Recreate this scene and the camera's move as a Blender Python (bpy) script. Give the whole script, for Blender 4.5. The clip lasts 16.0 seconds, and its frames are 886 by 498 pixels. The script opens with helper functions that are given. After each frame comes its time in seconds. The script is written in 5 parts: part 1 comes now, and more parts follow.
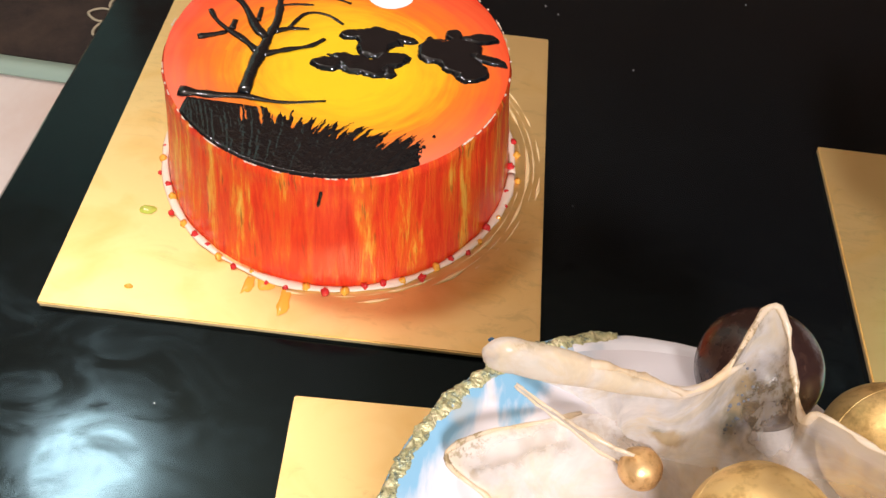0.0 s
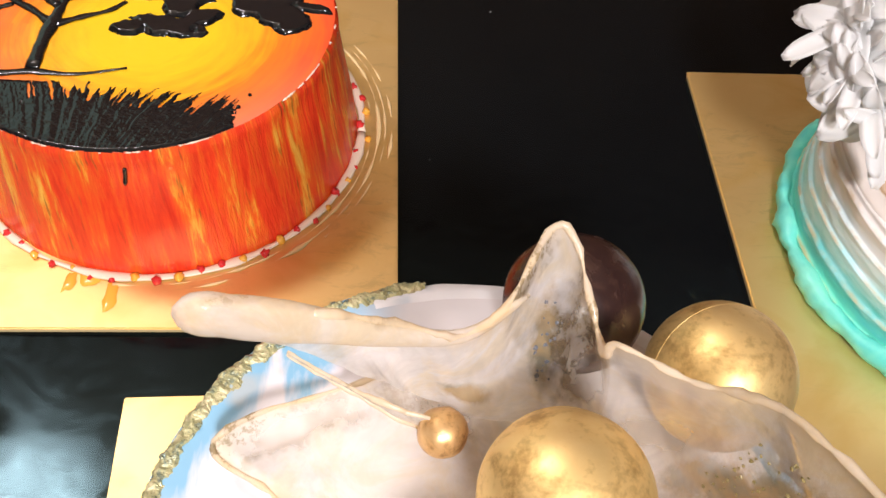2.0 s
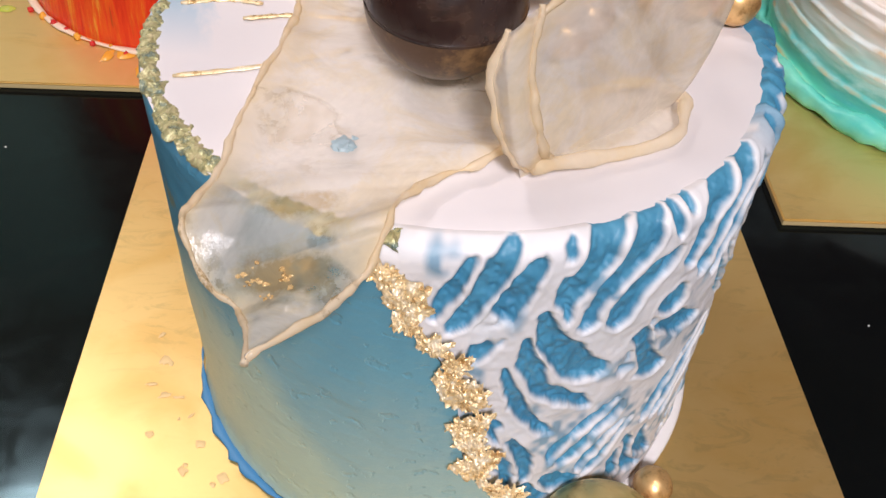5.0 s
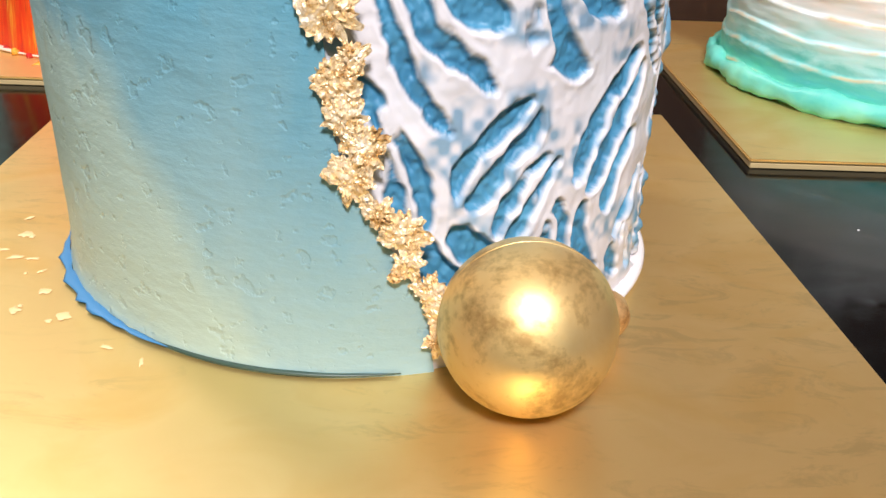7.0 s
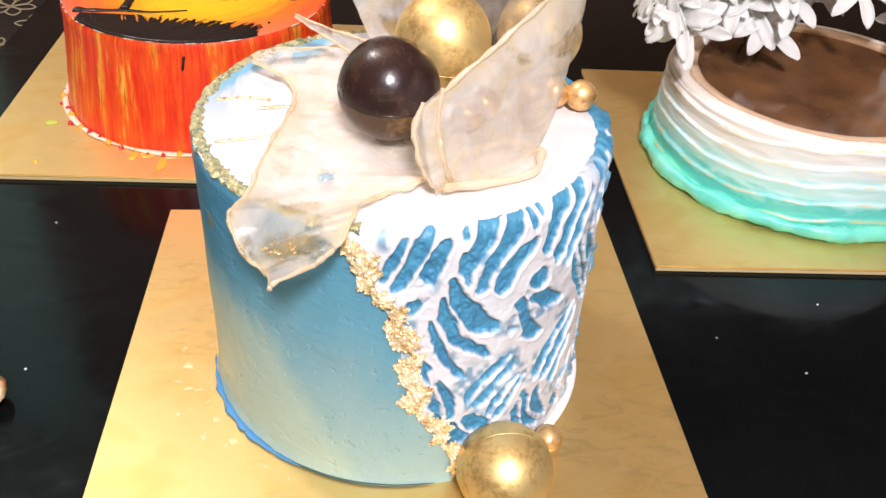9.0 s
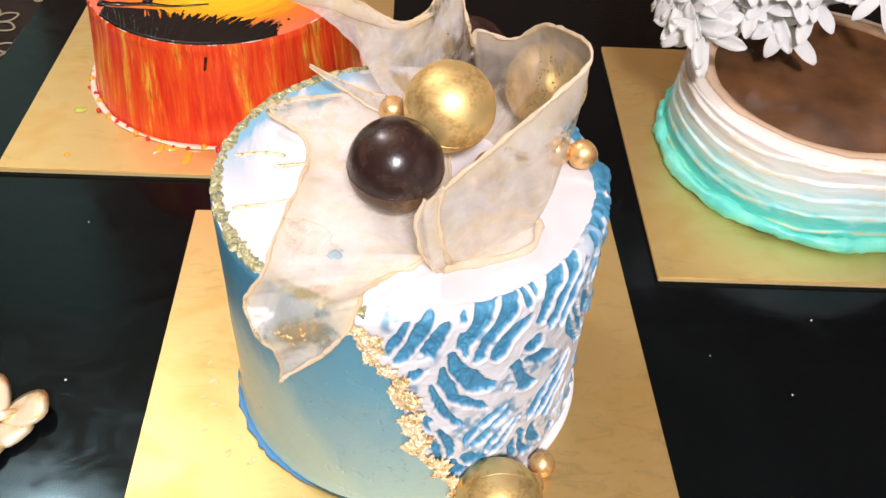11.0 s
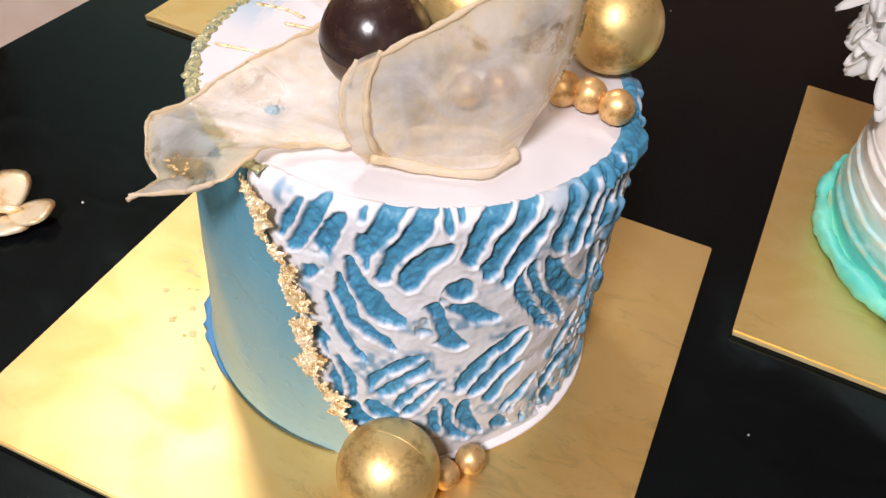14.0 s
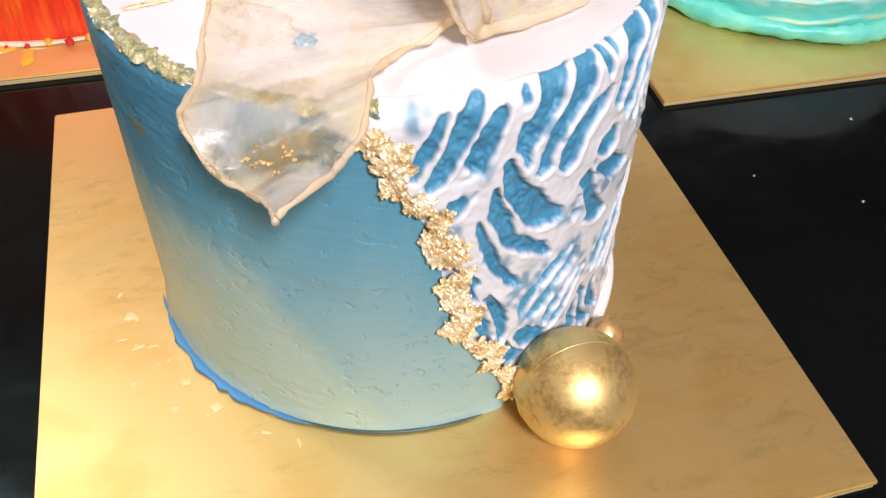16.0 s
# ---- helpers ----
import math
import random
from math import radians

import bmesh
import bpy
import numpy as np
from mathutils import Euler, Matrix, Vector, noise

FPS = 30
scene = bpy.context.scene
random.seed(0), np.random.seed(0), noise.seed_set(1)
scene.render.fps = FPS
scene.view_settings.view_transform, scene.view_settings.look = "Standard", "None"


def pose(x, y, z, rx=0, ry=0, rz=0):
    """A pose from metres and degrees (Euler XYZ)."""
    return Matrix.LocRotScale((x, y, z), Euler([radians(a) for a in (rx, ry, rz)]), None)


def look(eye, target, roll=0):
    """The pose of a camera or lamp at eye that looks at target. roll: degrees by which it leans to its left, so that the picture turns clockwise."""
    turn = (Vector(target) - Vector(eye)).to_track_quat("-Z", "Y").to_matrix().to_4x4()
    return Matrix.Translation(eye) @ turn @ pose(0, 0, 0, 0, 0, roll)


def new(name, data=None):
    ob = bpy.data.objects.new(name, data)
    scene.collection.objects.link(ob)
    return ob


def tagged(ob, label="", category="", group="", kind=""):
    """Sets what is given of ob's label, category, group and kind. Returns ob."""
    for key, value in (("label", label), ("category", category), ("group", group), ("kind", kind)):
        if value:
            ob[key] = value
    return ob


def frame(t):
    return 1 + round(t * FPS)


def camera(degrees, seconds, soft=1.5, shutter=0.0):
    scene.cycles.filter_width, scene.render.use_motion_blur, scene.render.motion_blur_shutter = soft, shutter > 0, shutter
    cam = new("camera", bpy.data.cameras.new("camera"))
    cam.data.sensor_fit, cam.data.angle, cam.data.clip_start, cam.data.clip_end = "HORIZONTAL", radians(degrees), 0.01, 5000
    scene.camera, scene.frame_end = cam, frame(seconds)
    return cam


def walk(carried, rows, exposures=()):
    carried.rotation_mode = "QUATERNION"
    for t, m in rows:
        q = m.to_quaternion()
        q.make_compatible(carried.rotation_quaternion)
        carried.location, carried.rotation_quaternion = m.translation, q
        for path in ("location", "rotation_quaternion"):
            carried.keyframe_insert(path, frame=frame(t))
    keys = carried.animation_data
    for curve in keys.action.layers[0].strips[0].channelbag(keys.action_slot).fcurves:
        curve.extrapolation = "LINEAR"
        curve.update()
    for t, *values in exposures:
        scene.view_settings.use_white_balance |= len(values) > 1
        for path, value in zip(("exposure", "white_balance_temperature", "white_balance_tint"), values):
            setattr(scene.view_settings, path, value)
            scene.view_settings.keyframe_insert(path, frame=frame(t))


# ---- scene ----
cam = camera(53.4, 16.0)
PATH = [
    (0, (0.065, 0.093, 0.376), (0.028, 1.321, -1.202), 7.0),
    (0.5, (0.049, 0.108, 0.38), (-0.048, 1.364, -1.175), 4.9),
    (0.7, (0.049, 0.121, 0.382), (-0.054, 1.386, -1.163), 3.2),
    (1, (0.044, 0.136, 0.372), (0.002, 1.376, -1.196), 4.6),
    (1.3, (0.053, 0.137, 0.372), (-0.006, 1.360, -1.210), 2.8),
    (1.5, (0.069, 0.121, 0.366), (0.056, 1.333, -1.225), 4.2),
    (2, (0.115, 0.111, 0.343), (0.196, 1.318, -1.249), 5.1),
    (2.5, (0.127, 0.099, 0.332), (0.289, 1.353, -1.217), 3.8),
    (3, (0.136, 0.076, 0.323), (0.297, 1.354, -1.207), 2.6),
    (3.5, (0.141, 0.052, 0.314), (0.209, 1.352, -1.204), 0.8),
    (4, (0.137, 0.021, 0.306), (0.175, 1.313, -1.22), 0.8),
    (4.5, (0.128, -0.012, 0.288), (0.161, 1.288, -1.231), 2.3),
    (5, (0.13, -0.035, 0.261), (0.156, 1.367, -1.165), 3.8),
    (5.2, (0.136, -0.045, 0.249), (0.139, 1.395, -1.139), 3.6),
    (7.3, (0.164, -0.083, 0.119), (0.152, 1.725, -0.736), 2.1),
    (7.5, (0.16, -0.085, 0.127), (0.135, 1.729, -0.714), 1.9),
    (7.8, (0.157, -0.098, 0.158), (0.131, 1.728, -0.664), 2.6),
    (8, (0.152, -0.11, 0.177), (0.134, 1.709, -0.654), 2.7),
    (8.2, (0.150, -0.130, 0.203), (0.122, 1.645, -0.717), 3.4),
    (8.5, (0.143, -0.135, 0.252), (0.178, 1.586, -0.766), 3.7),
    (9, (0.139, -0.149, 0.307), (0.222, 1.45, -0.892), 4.0),
    (9.5, (0.134, -0.153, 0.343), (0.202, 1.378, -0.942), 3.8),
    (10, (0.132, -0.151, 0.361), (0.18, 1.338, -0.974), 3.2),
    (10.2, (0.134, -0.149, 0.369), (0.184, 1.328, -0.978), 3.4),
    (12.3, (0.213, -0.077, 0.378), (-0.109, 1.25, -1.084), 8.4),
    (12.5, (0.233, -0.08, 0.359), (-0.207, 1.233, -1.084), 9.2),
    (13, (0.262, -0.08, 0.321), (-0.267, 1.233, -1.091), 7.7),
    (13.5, (0.261, -0.086, 0.316), (-0.319, 1.26, -1.045), 6.8),
    (14, (0.26, -0.085, 0.312), (-0.288, 1.268, -1.054), 7.5),
    (14.5, (0.228, -0.092, 0.306), (-0.057, 1.337, -1.064), 4.1),
    (14.7, (0.201, -0.094, 0.297), (0.099, 1.341, -1.092), 3.7),
    (15, (0.156, -0.087, 0.281), (0.256, 1.315, -1.142), 1.9),
    (15.5, (0.121, -0.079, 0.267), (0.431, 1.278, -1.169), 0.8),
    (16, (0.102, -0.07, 0.256), (0.416, 1.287, -1.18), 2.0),
]
EXPOSURES = [(0, -0.28), (2, -0.22), (3, -0.22), (3.5, -0.28), (4.5, -0.76), (5.2, -0.8), (7.5, -0.16), (8.5, -0.18), (10, -0.2), (12.5, -0.55), (14, -0.54), (15, -0.55), (16, -0.44)]
walk(cam, [(t, look(eye, target, roll)) for t, eye, target, roll in PATH], EXPOSURES)

# ---- world and light ----
world = bpy.data.worlds.new("room_air")
scene.world = world
world.use_nodes = True
world.node_tree.nodes["Background"].inputs[0].default_value = (0.9, 0.95, 1.0, 1)
world.node_tree.nodes["Background"].inputs[1].default_value = 0.12


def area_lamp(name, eye, target, sx, sy, watts, colour):
    lamp = bpy.data.lights.new(name, "AREA")
    lamp.shape, lamp.size, lamp.size_y = "RECTANGLE", sx, sy
    lamp.energy, lamp.color = watts, colour
    ob = new(name, lamp)
    ob.matrix_world = look(eye, target)
    return ob


globe = bpy.data.lights.new("globe_lamp_light", "POINT")
globe.energy, globe.shadow_soft_size, globe.color = 58, 0.13, (1.0, 0.935, 0.99)
new("globe_lamp_light", globe).location = (-0.75, 0.88, 1.7)
# unseen front fill, added in place of a flash near the camera
area_lamp("front_fill_light", (0.25, -0.95, 1.25), (0.15, 0.2, 0.0), 0.24, 0.24, 48, (1.0, 0.945, 1.0))


# ---- materials ----
def mat(name, base=(0.8, 0.8, 0.8), rough=0.5, metal=0.0, ior=1.5, coat=0.0):
    m = bpy.data.materials.new(name)
    m.use_nodes = True
    b = m.node_tree.nodes["Principled BSDF"]
    b.inputs["Base Color"].default_value = (*base, 1)
    b.inputs["Roughness"].default_value = rough
    b.inputs["Metallic"].default_value = metal
    b.inputs["IOR"].default_value = ior
    b.inputs["Coat Weight"].default_value = coat
    return m


def node(m, kind, **inputs):
    n = m.node_tree.nodes.new(kind)
    for k, v in inputs.items():
        n.inputs[k.replace("_", " ")].default_value = v
    return n


def link(m, a, b):
    m.node_tree.links.new(a, b)


def coords(m, scale=(1, 1, 1), kind="Object"):
    tc = node(m, "ShaderNodeTexCoord")
    mp = node(m, "ShaderNodeMapping")
    mp.inputs["Scale"].default_value = scale
    link(m, tc.outputs[kind], mp.inputs["Vector"])
    return mp.outputs["Vector"]


def noise_tex(m, vec, scale, detail=4.0, rough=0.55, distort=0.0):
    n = node(m, "ShaderNodeTexNoise", Scale=scale, Detail=detail, Roughness=rough, Distortion=distort)
    link(m, vec, n.inputs["Vector"])
    return n.outputs["Fac"]


def ramp(m, fac, stops):
    r = node(m, "ShaderNodeValToRGB")
    e = r.color_ramp.elements
    while len(e) < len(stops):
        e.new(0.5)
    for el, (p, c) in zip(e, stops):
        el.position, el.color = p, (*c, 1) if len(c) == 3 else c
    link(m, fac, r.inputs["Fac"])
    return r.outputs["Color"]


def grey(m, fac, lo, hi, a=0.0, b=1.0):
    r = node(m, "ShaderNodeMapRange")
    for i, v in enumerate((lo, hi, a, b)):
        r.inputs[i + 1].default_value = v
    link(m, fac, r.inputs[0])
    return r.outputs[0]


def blend(m, fac, a, b, mode="MIX"):
    n = m.node_tree.nodes.new("ShaderNodeMix")
    n.data_type, n.blend_type = "RGBA", mode
    for sock, v in ((0, fac), (6, a), (7, b)):
        if isinstance(v, tuple):
            n.inputs[sock].default_value = (*v, 1)
        elif isinstance(v, (int, float)):
            n.inputs[sock].default_value = v if sock == 0 else (v, v, v, 1)
        else:
            link(m, v, n.inputs[sock])
    return n.outputs[2]


def maths(m, op, a, b=0.0):
    n = m.node_tree.nodes.new("ShaderNodeMath")
    n.operation = op
    for i, v in enumerate((a, b)):
        if isinstance(v, (int, float)):
            n.inputs[i].default_value = v
        else:
            link(m, v, n.inputs[i])
    return n.outputs[0]


def to(m, socket, out):
    link(m, out, m.node_tree.nodes["Principled BSDF"].inputs[socket])


def bump(m, height, strength, distance):
    n = node(m, "ShaderNodeBump", Strength=strength, Distance=distance)
    link(m, height, n.inputs["Height"])
    to(m, "Normal", n.outputs["Normal"])


def attr(m, name):
    n = node(m, "ShaderNodeAttribute")
    n.attribute_name = name
    return n.outputs["Fac"]


def split(m, vec):
    n = node(m, "ShaderNodeSeparateXYZ")
    link(m, vec, n.inputs[0])
    return n.outputs


# black glass of the table, with wiped smears
M_GLASS = mat("black_glass", (0.004, 0.006, 0.006), 0.05, ior=1.42)
v = coords(M_GLASS)
to(M_GLASS, "Roughness", grey(M_GLASS, noise_tex(M_GLASS, coords(M_GLASS, (1, 1.6, 1)), 24, 7, 0.7, 1.2), 0.35, 0.72, 0.05, 0.24))
to(M_GLASS, "Base Color", ramp(M_GLASS, noise_tex(M_GLASS, v, 5, 5), [(0.3, (0.0022, 0.0026, 0.0032)), (0.8, (0.0045, 0.0055, 0.006))]))
M_GLASS.node_tree.nodes["Principled BSDF"].inputs["Specular IOR Level"].default_value = 0.31
M_GLASS.node_tree.nodes["Principled BSDF"].inputs["Specular Tint"].default_value = (0.48, 0.80, 0.86, 1)
M_GLASS_EDGE = mat("green_glass_edge", (0.012, 0.045, 0.036), 0.12)
M_METAL = mat("brushed_grey_metal", (0.45, 0.48, 0.46), 0.35, 1.0)
M_LEG = mat("dark_lacquer", (0.02, 0.018, 0.016), 0.3)

# gold foil laminated board
M_FOIL = mat("gold_foil", (0.85, 0.58, 0.2), 0.4, 0.80)
v = coords(M_FOIL)
big = noise_tex(M_FOIL, v, 14, 5, 0.6, 0.8)
fine = noise_tex(M_FOIL, v, 900, 2)
smudge = noise_tex(M_FOIL, coords(M_FOIL, (1, 1.3, 1)), 24, 4, 0.5, 0.6)
to(M_FOIL, "Base Color", blend(M_FOIL, grey(M_FOIL, smudge, 0.48, 0.72), (0.80, 0.585, 0.24), (0.74, 0.50, 0.17)))
scuff = grey(M_FOIL, noise_tex(M_FOIL, coords(M_FOIL, (1, 2.6, 1)), 42, 5, 0.7, 1.4), 0.52, 0.64)
scuff = maths(M_FOIL, "MULTIPLY", scuff, grey(M_FOIL, noise_tex(M_FOIL, v, 11, 2), 0.44, 0.56))
clean = M_FOIL.node_tree.nodes["Principled BSDF"].inputs["Base Color"].links[0].from_socket
to(M_FOIL, "Base Color", blend(M_FOIL, maths(M_FOIL, "MULTIPLY", scuff, 0.28), clean, (0.40, 0.30, 0.12)))
to(M_FOIL, "Roughness", grey(M_FOIL, smudge, 0.3, 0.75, 0.38, 0.47))
bump(M_FOIL, fine, 0.03, 0.00008)
M_CORE = mat("board_core", (0.55, 0.42, 0.2), 0.8)

M_WHITE = mat("white_buttercream", (0.82, 0.79, 0.78), 0.5)
v = coords(M_WHITE)
bump(M_WHITE, noise_tex(M_WHITE, v, 160, 5, 0.6), 0.15, 0.0008)


def cream_side():
    """White cream with raked blue cream, by the attribute 'blue'."""
    m = mat("raked_blue_and_white_cream", rough=0.5)
    vec = coords(m)
    tone = noise_tex(m, vec, 130, 5, 0.6)
    wide = noise_tex(m, vec, 28, 3)
    blue = blend(m, grey(m, tone, 0.3, 0.75), (0.046, 0.215, 0.36), (0.090, 0.32, 0.48))
    blue = blend(m, grey(m, wide, 0.45, 0.7, 0.0, 0.45), blue, (0.034, 0.17, 0.31))
    white = blend(m, grey(m, wide, 0.55, 0.75, 0.0, 0.3), (0.76, 0.75, 0.77), (0.56, 0.67, 0.74))
    to(m, "Base Color", blend(m, attr(m, "blue"), white, blue))
    bump(m, noise_tex(m, vec, 420, 4, 0.65), 0.12, 0.0006)
    return m


M_RAKED = cream_side()


def smooth_side():
    """Airbrushed blue cream fading lower down to pale olive gold, a painted board reflection."""
    m = mat("smooth_blue_cream", rough=0.42)
    vec = coords(m)
    x, y, z = split(m, vec)
    drift = noise_tex(m, coords(m, (1, 1, 0.35)), 22, 5, 0.6, 0.6)
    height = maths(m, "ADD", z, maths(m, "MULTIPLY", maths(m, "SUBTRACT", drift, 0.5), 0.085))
    # darker towards the top, with the shade under the sugar film painted in
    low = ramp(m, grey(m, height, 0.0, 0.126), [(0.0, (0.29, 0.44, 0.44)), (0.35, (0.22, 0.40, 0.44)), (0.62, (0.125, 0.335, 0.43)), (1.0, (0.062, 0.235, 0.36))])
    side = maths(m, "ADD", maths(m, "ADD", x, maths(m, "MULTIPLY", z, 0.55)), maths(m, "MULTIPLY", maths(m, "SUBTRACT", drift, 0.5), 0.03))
    # pale olive at the lower left: the gold board's reflection put into the colour
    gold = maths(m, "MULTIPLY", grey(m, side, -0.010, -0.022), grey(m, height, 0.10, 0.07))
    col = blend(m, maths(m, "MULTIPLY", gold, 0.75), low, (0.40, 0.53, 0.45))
    spots = grey(m, noise_tex(m, coords(m, (1, 1, 0.5)), 85, 3, 0.5), 0.64, 0.68)
    spots = maths(m, "MULTIPLY", spots, maths(m, "MULTIPLY", grey(m, x, -0.02, -0.035), grey(m, z, 0.06, 0.08)))
    col = blend(m, maths(m, "MULTIPLY", spots, 0.8), col, (0.24, 0.22, 0.07))
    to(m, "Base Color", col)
    pits = noise_tex(m, coords(m, (1, 1, 2.2)), 120, 5, 0.6)
    dents = noise_tex(m, coords(m, (1, 1, 1.6)), 34, 3, 0.5, 0.3)
    chips = grey(m, noise_tex(m, vec, 210, 3, 0.5), 0.60, 0.68, 0, 1)
    bump(m, maths(m, "ADD", maths(m, "ADD", pits, maths(m, "MULTIPLY", dents, 1.6)), maths(m, "MULTIPLY", chips, -0.6)), 0.38, 0.0012)
    return m


M_SMOOTH = smooth_side()


def top_cream():
    m = mat("white_top_cream", rough=0.5)
    vec = coords(m)
    x, y, z = split(m, vec)
    r2 = maths(m, "SQRT", maths(m, "ADD", maths(m, "MULTIPLY", x, x), maths(m, "MULTIPLY", y, y)))
    streak = noise_tex(m, coords(m, (1.0, 0.35, 1)), 60, 5, 0.6, 0.5)
    rim = maths(m, "ADD", r2, maths(m, "MULTIPLY", maths(m, "SUBTRACT", streak, 0.5), 0.06))
    f = maths(m, "MULTIPLY", grey(m, rim, 0.066, 0.076), grey(m, x, -0.02, -0.04))
    f = maths(m, "MULTIPLY", f, grey(m, y, -0.02, 0.02))
    tan = maths(m, "MULTIPLY", grey(m, noise_tex(m, vec, 34, 3), 0.66, 0.72), grey(m, x, 0.0, -0.03))
    col = blend(m, f, (0.69, 0.66, 0.675), (0.20, 0.42, 0.58))
    to(m, "Base Color", blend(m, maths(m, "MULTIPLY", tan, 0.35), col, (0.62, 0.42, 0.2)))
    bump(m, noise_tex(m, vec, 90, 5, 0.55), 0.12, 0.0008)
    return m


M_TOP = top_cream()


def gold_leaf(name, a, b, c):
    m = mat(name, a, 0.3, 0.4)
    vec = coords(m)
    n1 = noise_tex(m, vec, 260, 4, 0.7)
    to(m, "Base Color", ramp(m, n1, [(0.32, c), (0.48, a), (0.7, b)]))
    to(m, "Roughness", grey(m, n1, 0.3, 0.7, 0.2, 0.42))
    bump(m, noise_tex(m, vec, 380, 4, 0.6), 0.7, 0.0014)
    return m


M_LEAF = gold_leaf("crumpled_gold_leaf", (0.90, 0.70, 0.40), (0.98, 0.90, 0.74), (0.55, 0.32, 0.11))
M_CRUST = gold_leaf("olive_gold_crust", (0.42, 0.40, 0.20), (0.66, 0.58, 0.36), (0.18, 0.26, 0.24))
M_CRUST.node_tree.nodes["Principled BSDF"].inputs["Metallic"].default_value = 0.35


def lustre(name, a, b, dark, rough, metal, scale):
    m = mat(name, a, rough, metal)
    vec = coords(m)
    n1 = noise_tex(m, vec, scale, 6, 0.65, 0.4)
    n2 = noise_tex(m, vec, scale * 7, 4, 0.6)
    col = blend(m, grey(m, n1, 0.35, 0.7), a, b)
    to(m, "Base Color", blend(m, grey(m, maths(m, "ADD", n1, maths(m, "MULTIPLY", n2, 0.35)), 0.68, 0.84, 0, 0.75), col, dark))
    to(m, "Roughness", grey(m, n1, 0.3, 0.7, rough * 0.85, rough * 1.3))
    bump(m, n2, 0.10, 0.0005)
    return m


M_GOLD = lustre("gold_lustre_chocolate", (0.88, 0.66, 0.29), (0.83, 0.57, 0.21), (0.42, 0.25, 0.08), 0.42, 0.75, 65)
M_PEARL = lustre("gold_sugar_pearl", (0.82, 0.54, 0.25), (0.68, 0.38, 0.13), (0.34, 0.16, 0.05), 0.36, 0.6, 150)
M_DARK = lustre("dark_chocolate_shell", (0.022, 0.010, 0.009), (0.032, 0.016, 0.013), (0.06, 0.03, 0.02), 0.24, 0.0, 60)
bump(M_DARK, noise_tex(M_DARK, coords(M_DARK, (1, 1, 0.25)), 500, 3), 0.16, 0.0006)
M_BRONZE = lustre("bronze_dusted_chocolate", (0.10, 0.055, 0.03), (0.05, 0.025, 0.015), (0.3, 0.18, 0.08), 0.3, 0.35, 70)


def sugar():
    """Cast sugar film: cloudy cream, clear and blistered patches, tan thicker borders by the attribute 'edge'."""
    m = bpy.data.materials.new("cloudy_sugar_film")
    m.use_nodes = True
    t = m.node_tree
    p = t.nodes["Principled BSDF"]
    vec = coords(m)
    cloud = noise_tex(m, vec, 38, 5, 0.6, 0.6)
    patch = noise_tex(m, vec, 30, 3, 0.5, 0.4)
    blister = noise_tex(m, coords(m, (1, 1, 0.5)), 330, 4, 0.7)
    edge = attr(m, "edge")
    mottle = noise_tex(m, vec, 62, 6, 0.65, 0.9)
    col = blend(m, grey(m, mottle, 0.46, 0.60), (0.98, 0.955, 0.92), (0.95, 0.86, 0.69))
    col = blend(m, maths(m, "MULTIPLY", edge, 0.6), col, (0.90, 0.74, 0.48))
    gold = maths(m, "MULTIPLY", grey(m, patch, 0.56, 0.62), grey(m, blister, 0.48, 0.56))
    col = blend(m, maths(m, "MULTIPLY", gold, 0.75), col, (0.40, 0.29, 0.12))
    mark = grey(m, maths(m, "MULTIPLY", attr(m, "stain"), maths(m, "ADD", blister, 0.15)), 0.22, 0.5)
    tint = blend(m, grey(m, noise_tex(m, vec, 95, 3), 0.46, 0.58), (0.60, 0.42, 0.18), (0.38, 0.35, 0.23))
    col = blend(m, maths(m, "MULTIPLY", mark, 0.85), col, tint)
    link(m, col, p.inputs["Base Color"])
    p.inputs["Roughness"].default_value = 0.16
    p.inputs["Transmission Weight"].default_value = 0.0
    clear = blend(m, edge, maths(m, "ADD", grey(m, cloud, 0.38, 0.60, 0.50, 0.88), maths(m, "MULTIPLY", grey(m, patch, 0.56, 0.62), -0.40)), 0.95)
    clear = blend(m, attr(m, "sheer"), clear, 0.10)
    tr = t.nodes.new("ShaderNodeBsdfTransparent")
    tr.inputs[0].default_value = (1.0, 0.97, 0.9, 1)
    tl = t.nodes.new("ShaderNodeBsdfTranslucent")
    link(m, col, tl.inputs[0])
    mix1, mix2 = t.nodes.new("ShaderNodeMixShader"), t.nodes.new("ShaderNodeMixShader")
    mix1.inputs[0].default_value = 0.55
    link(m, p.outputs[0], mix1.inputs[1])
    link(m, tl.outputs[0], mix1.inputs[2])
    link(m, clear, mix2.inputs[0])
    link(m, tr.outputs[0], mix2.inputs[1])
    link(m, mix1.outputs[0], mix2.inputs[2])
    link(m, mix2.outputs[0], t.nodes["Material Output"].inputs["Surface"])
    bump(m, blister, 0.35, 0.0007)
    return m


M_SUGAR = sugar()


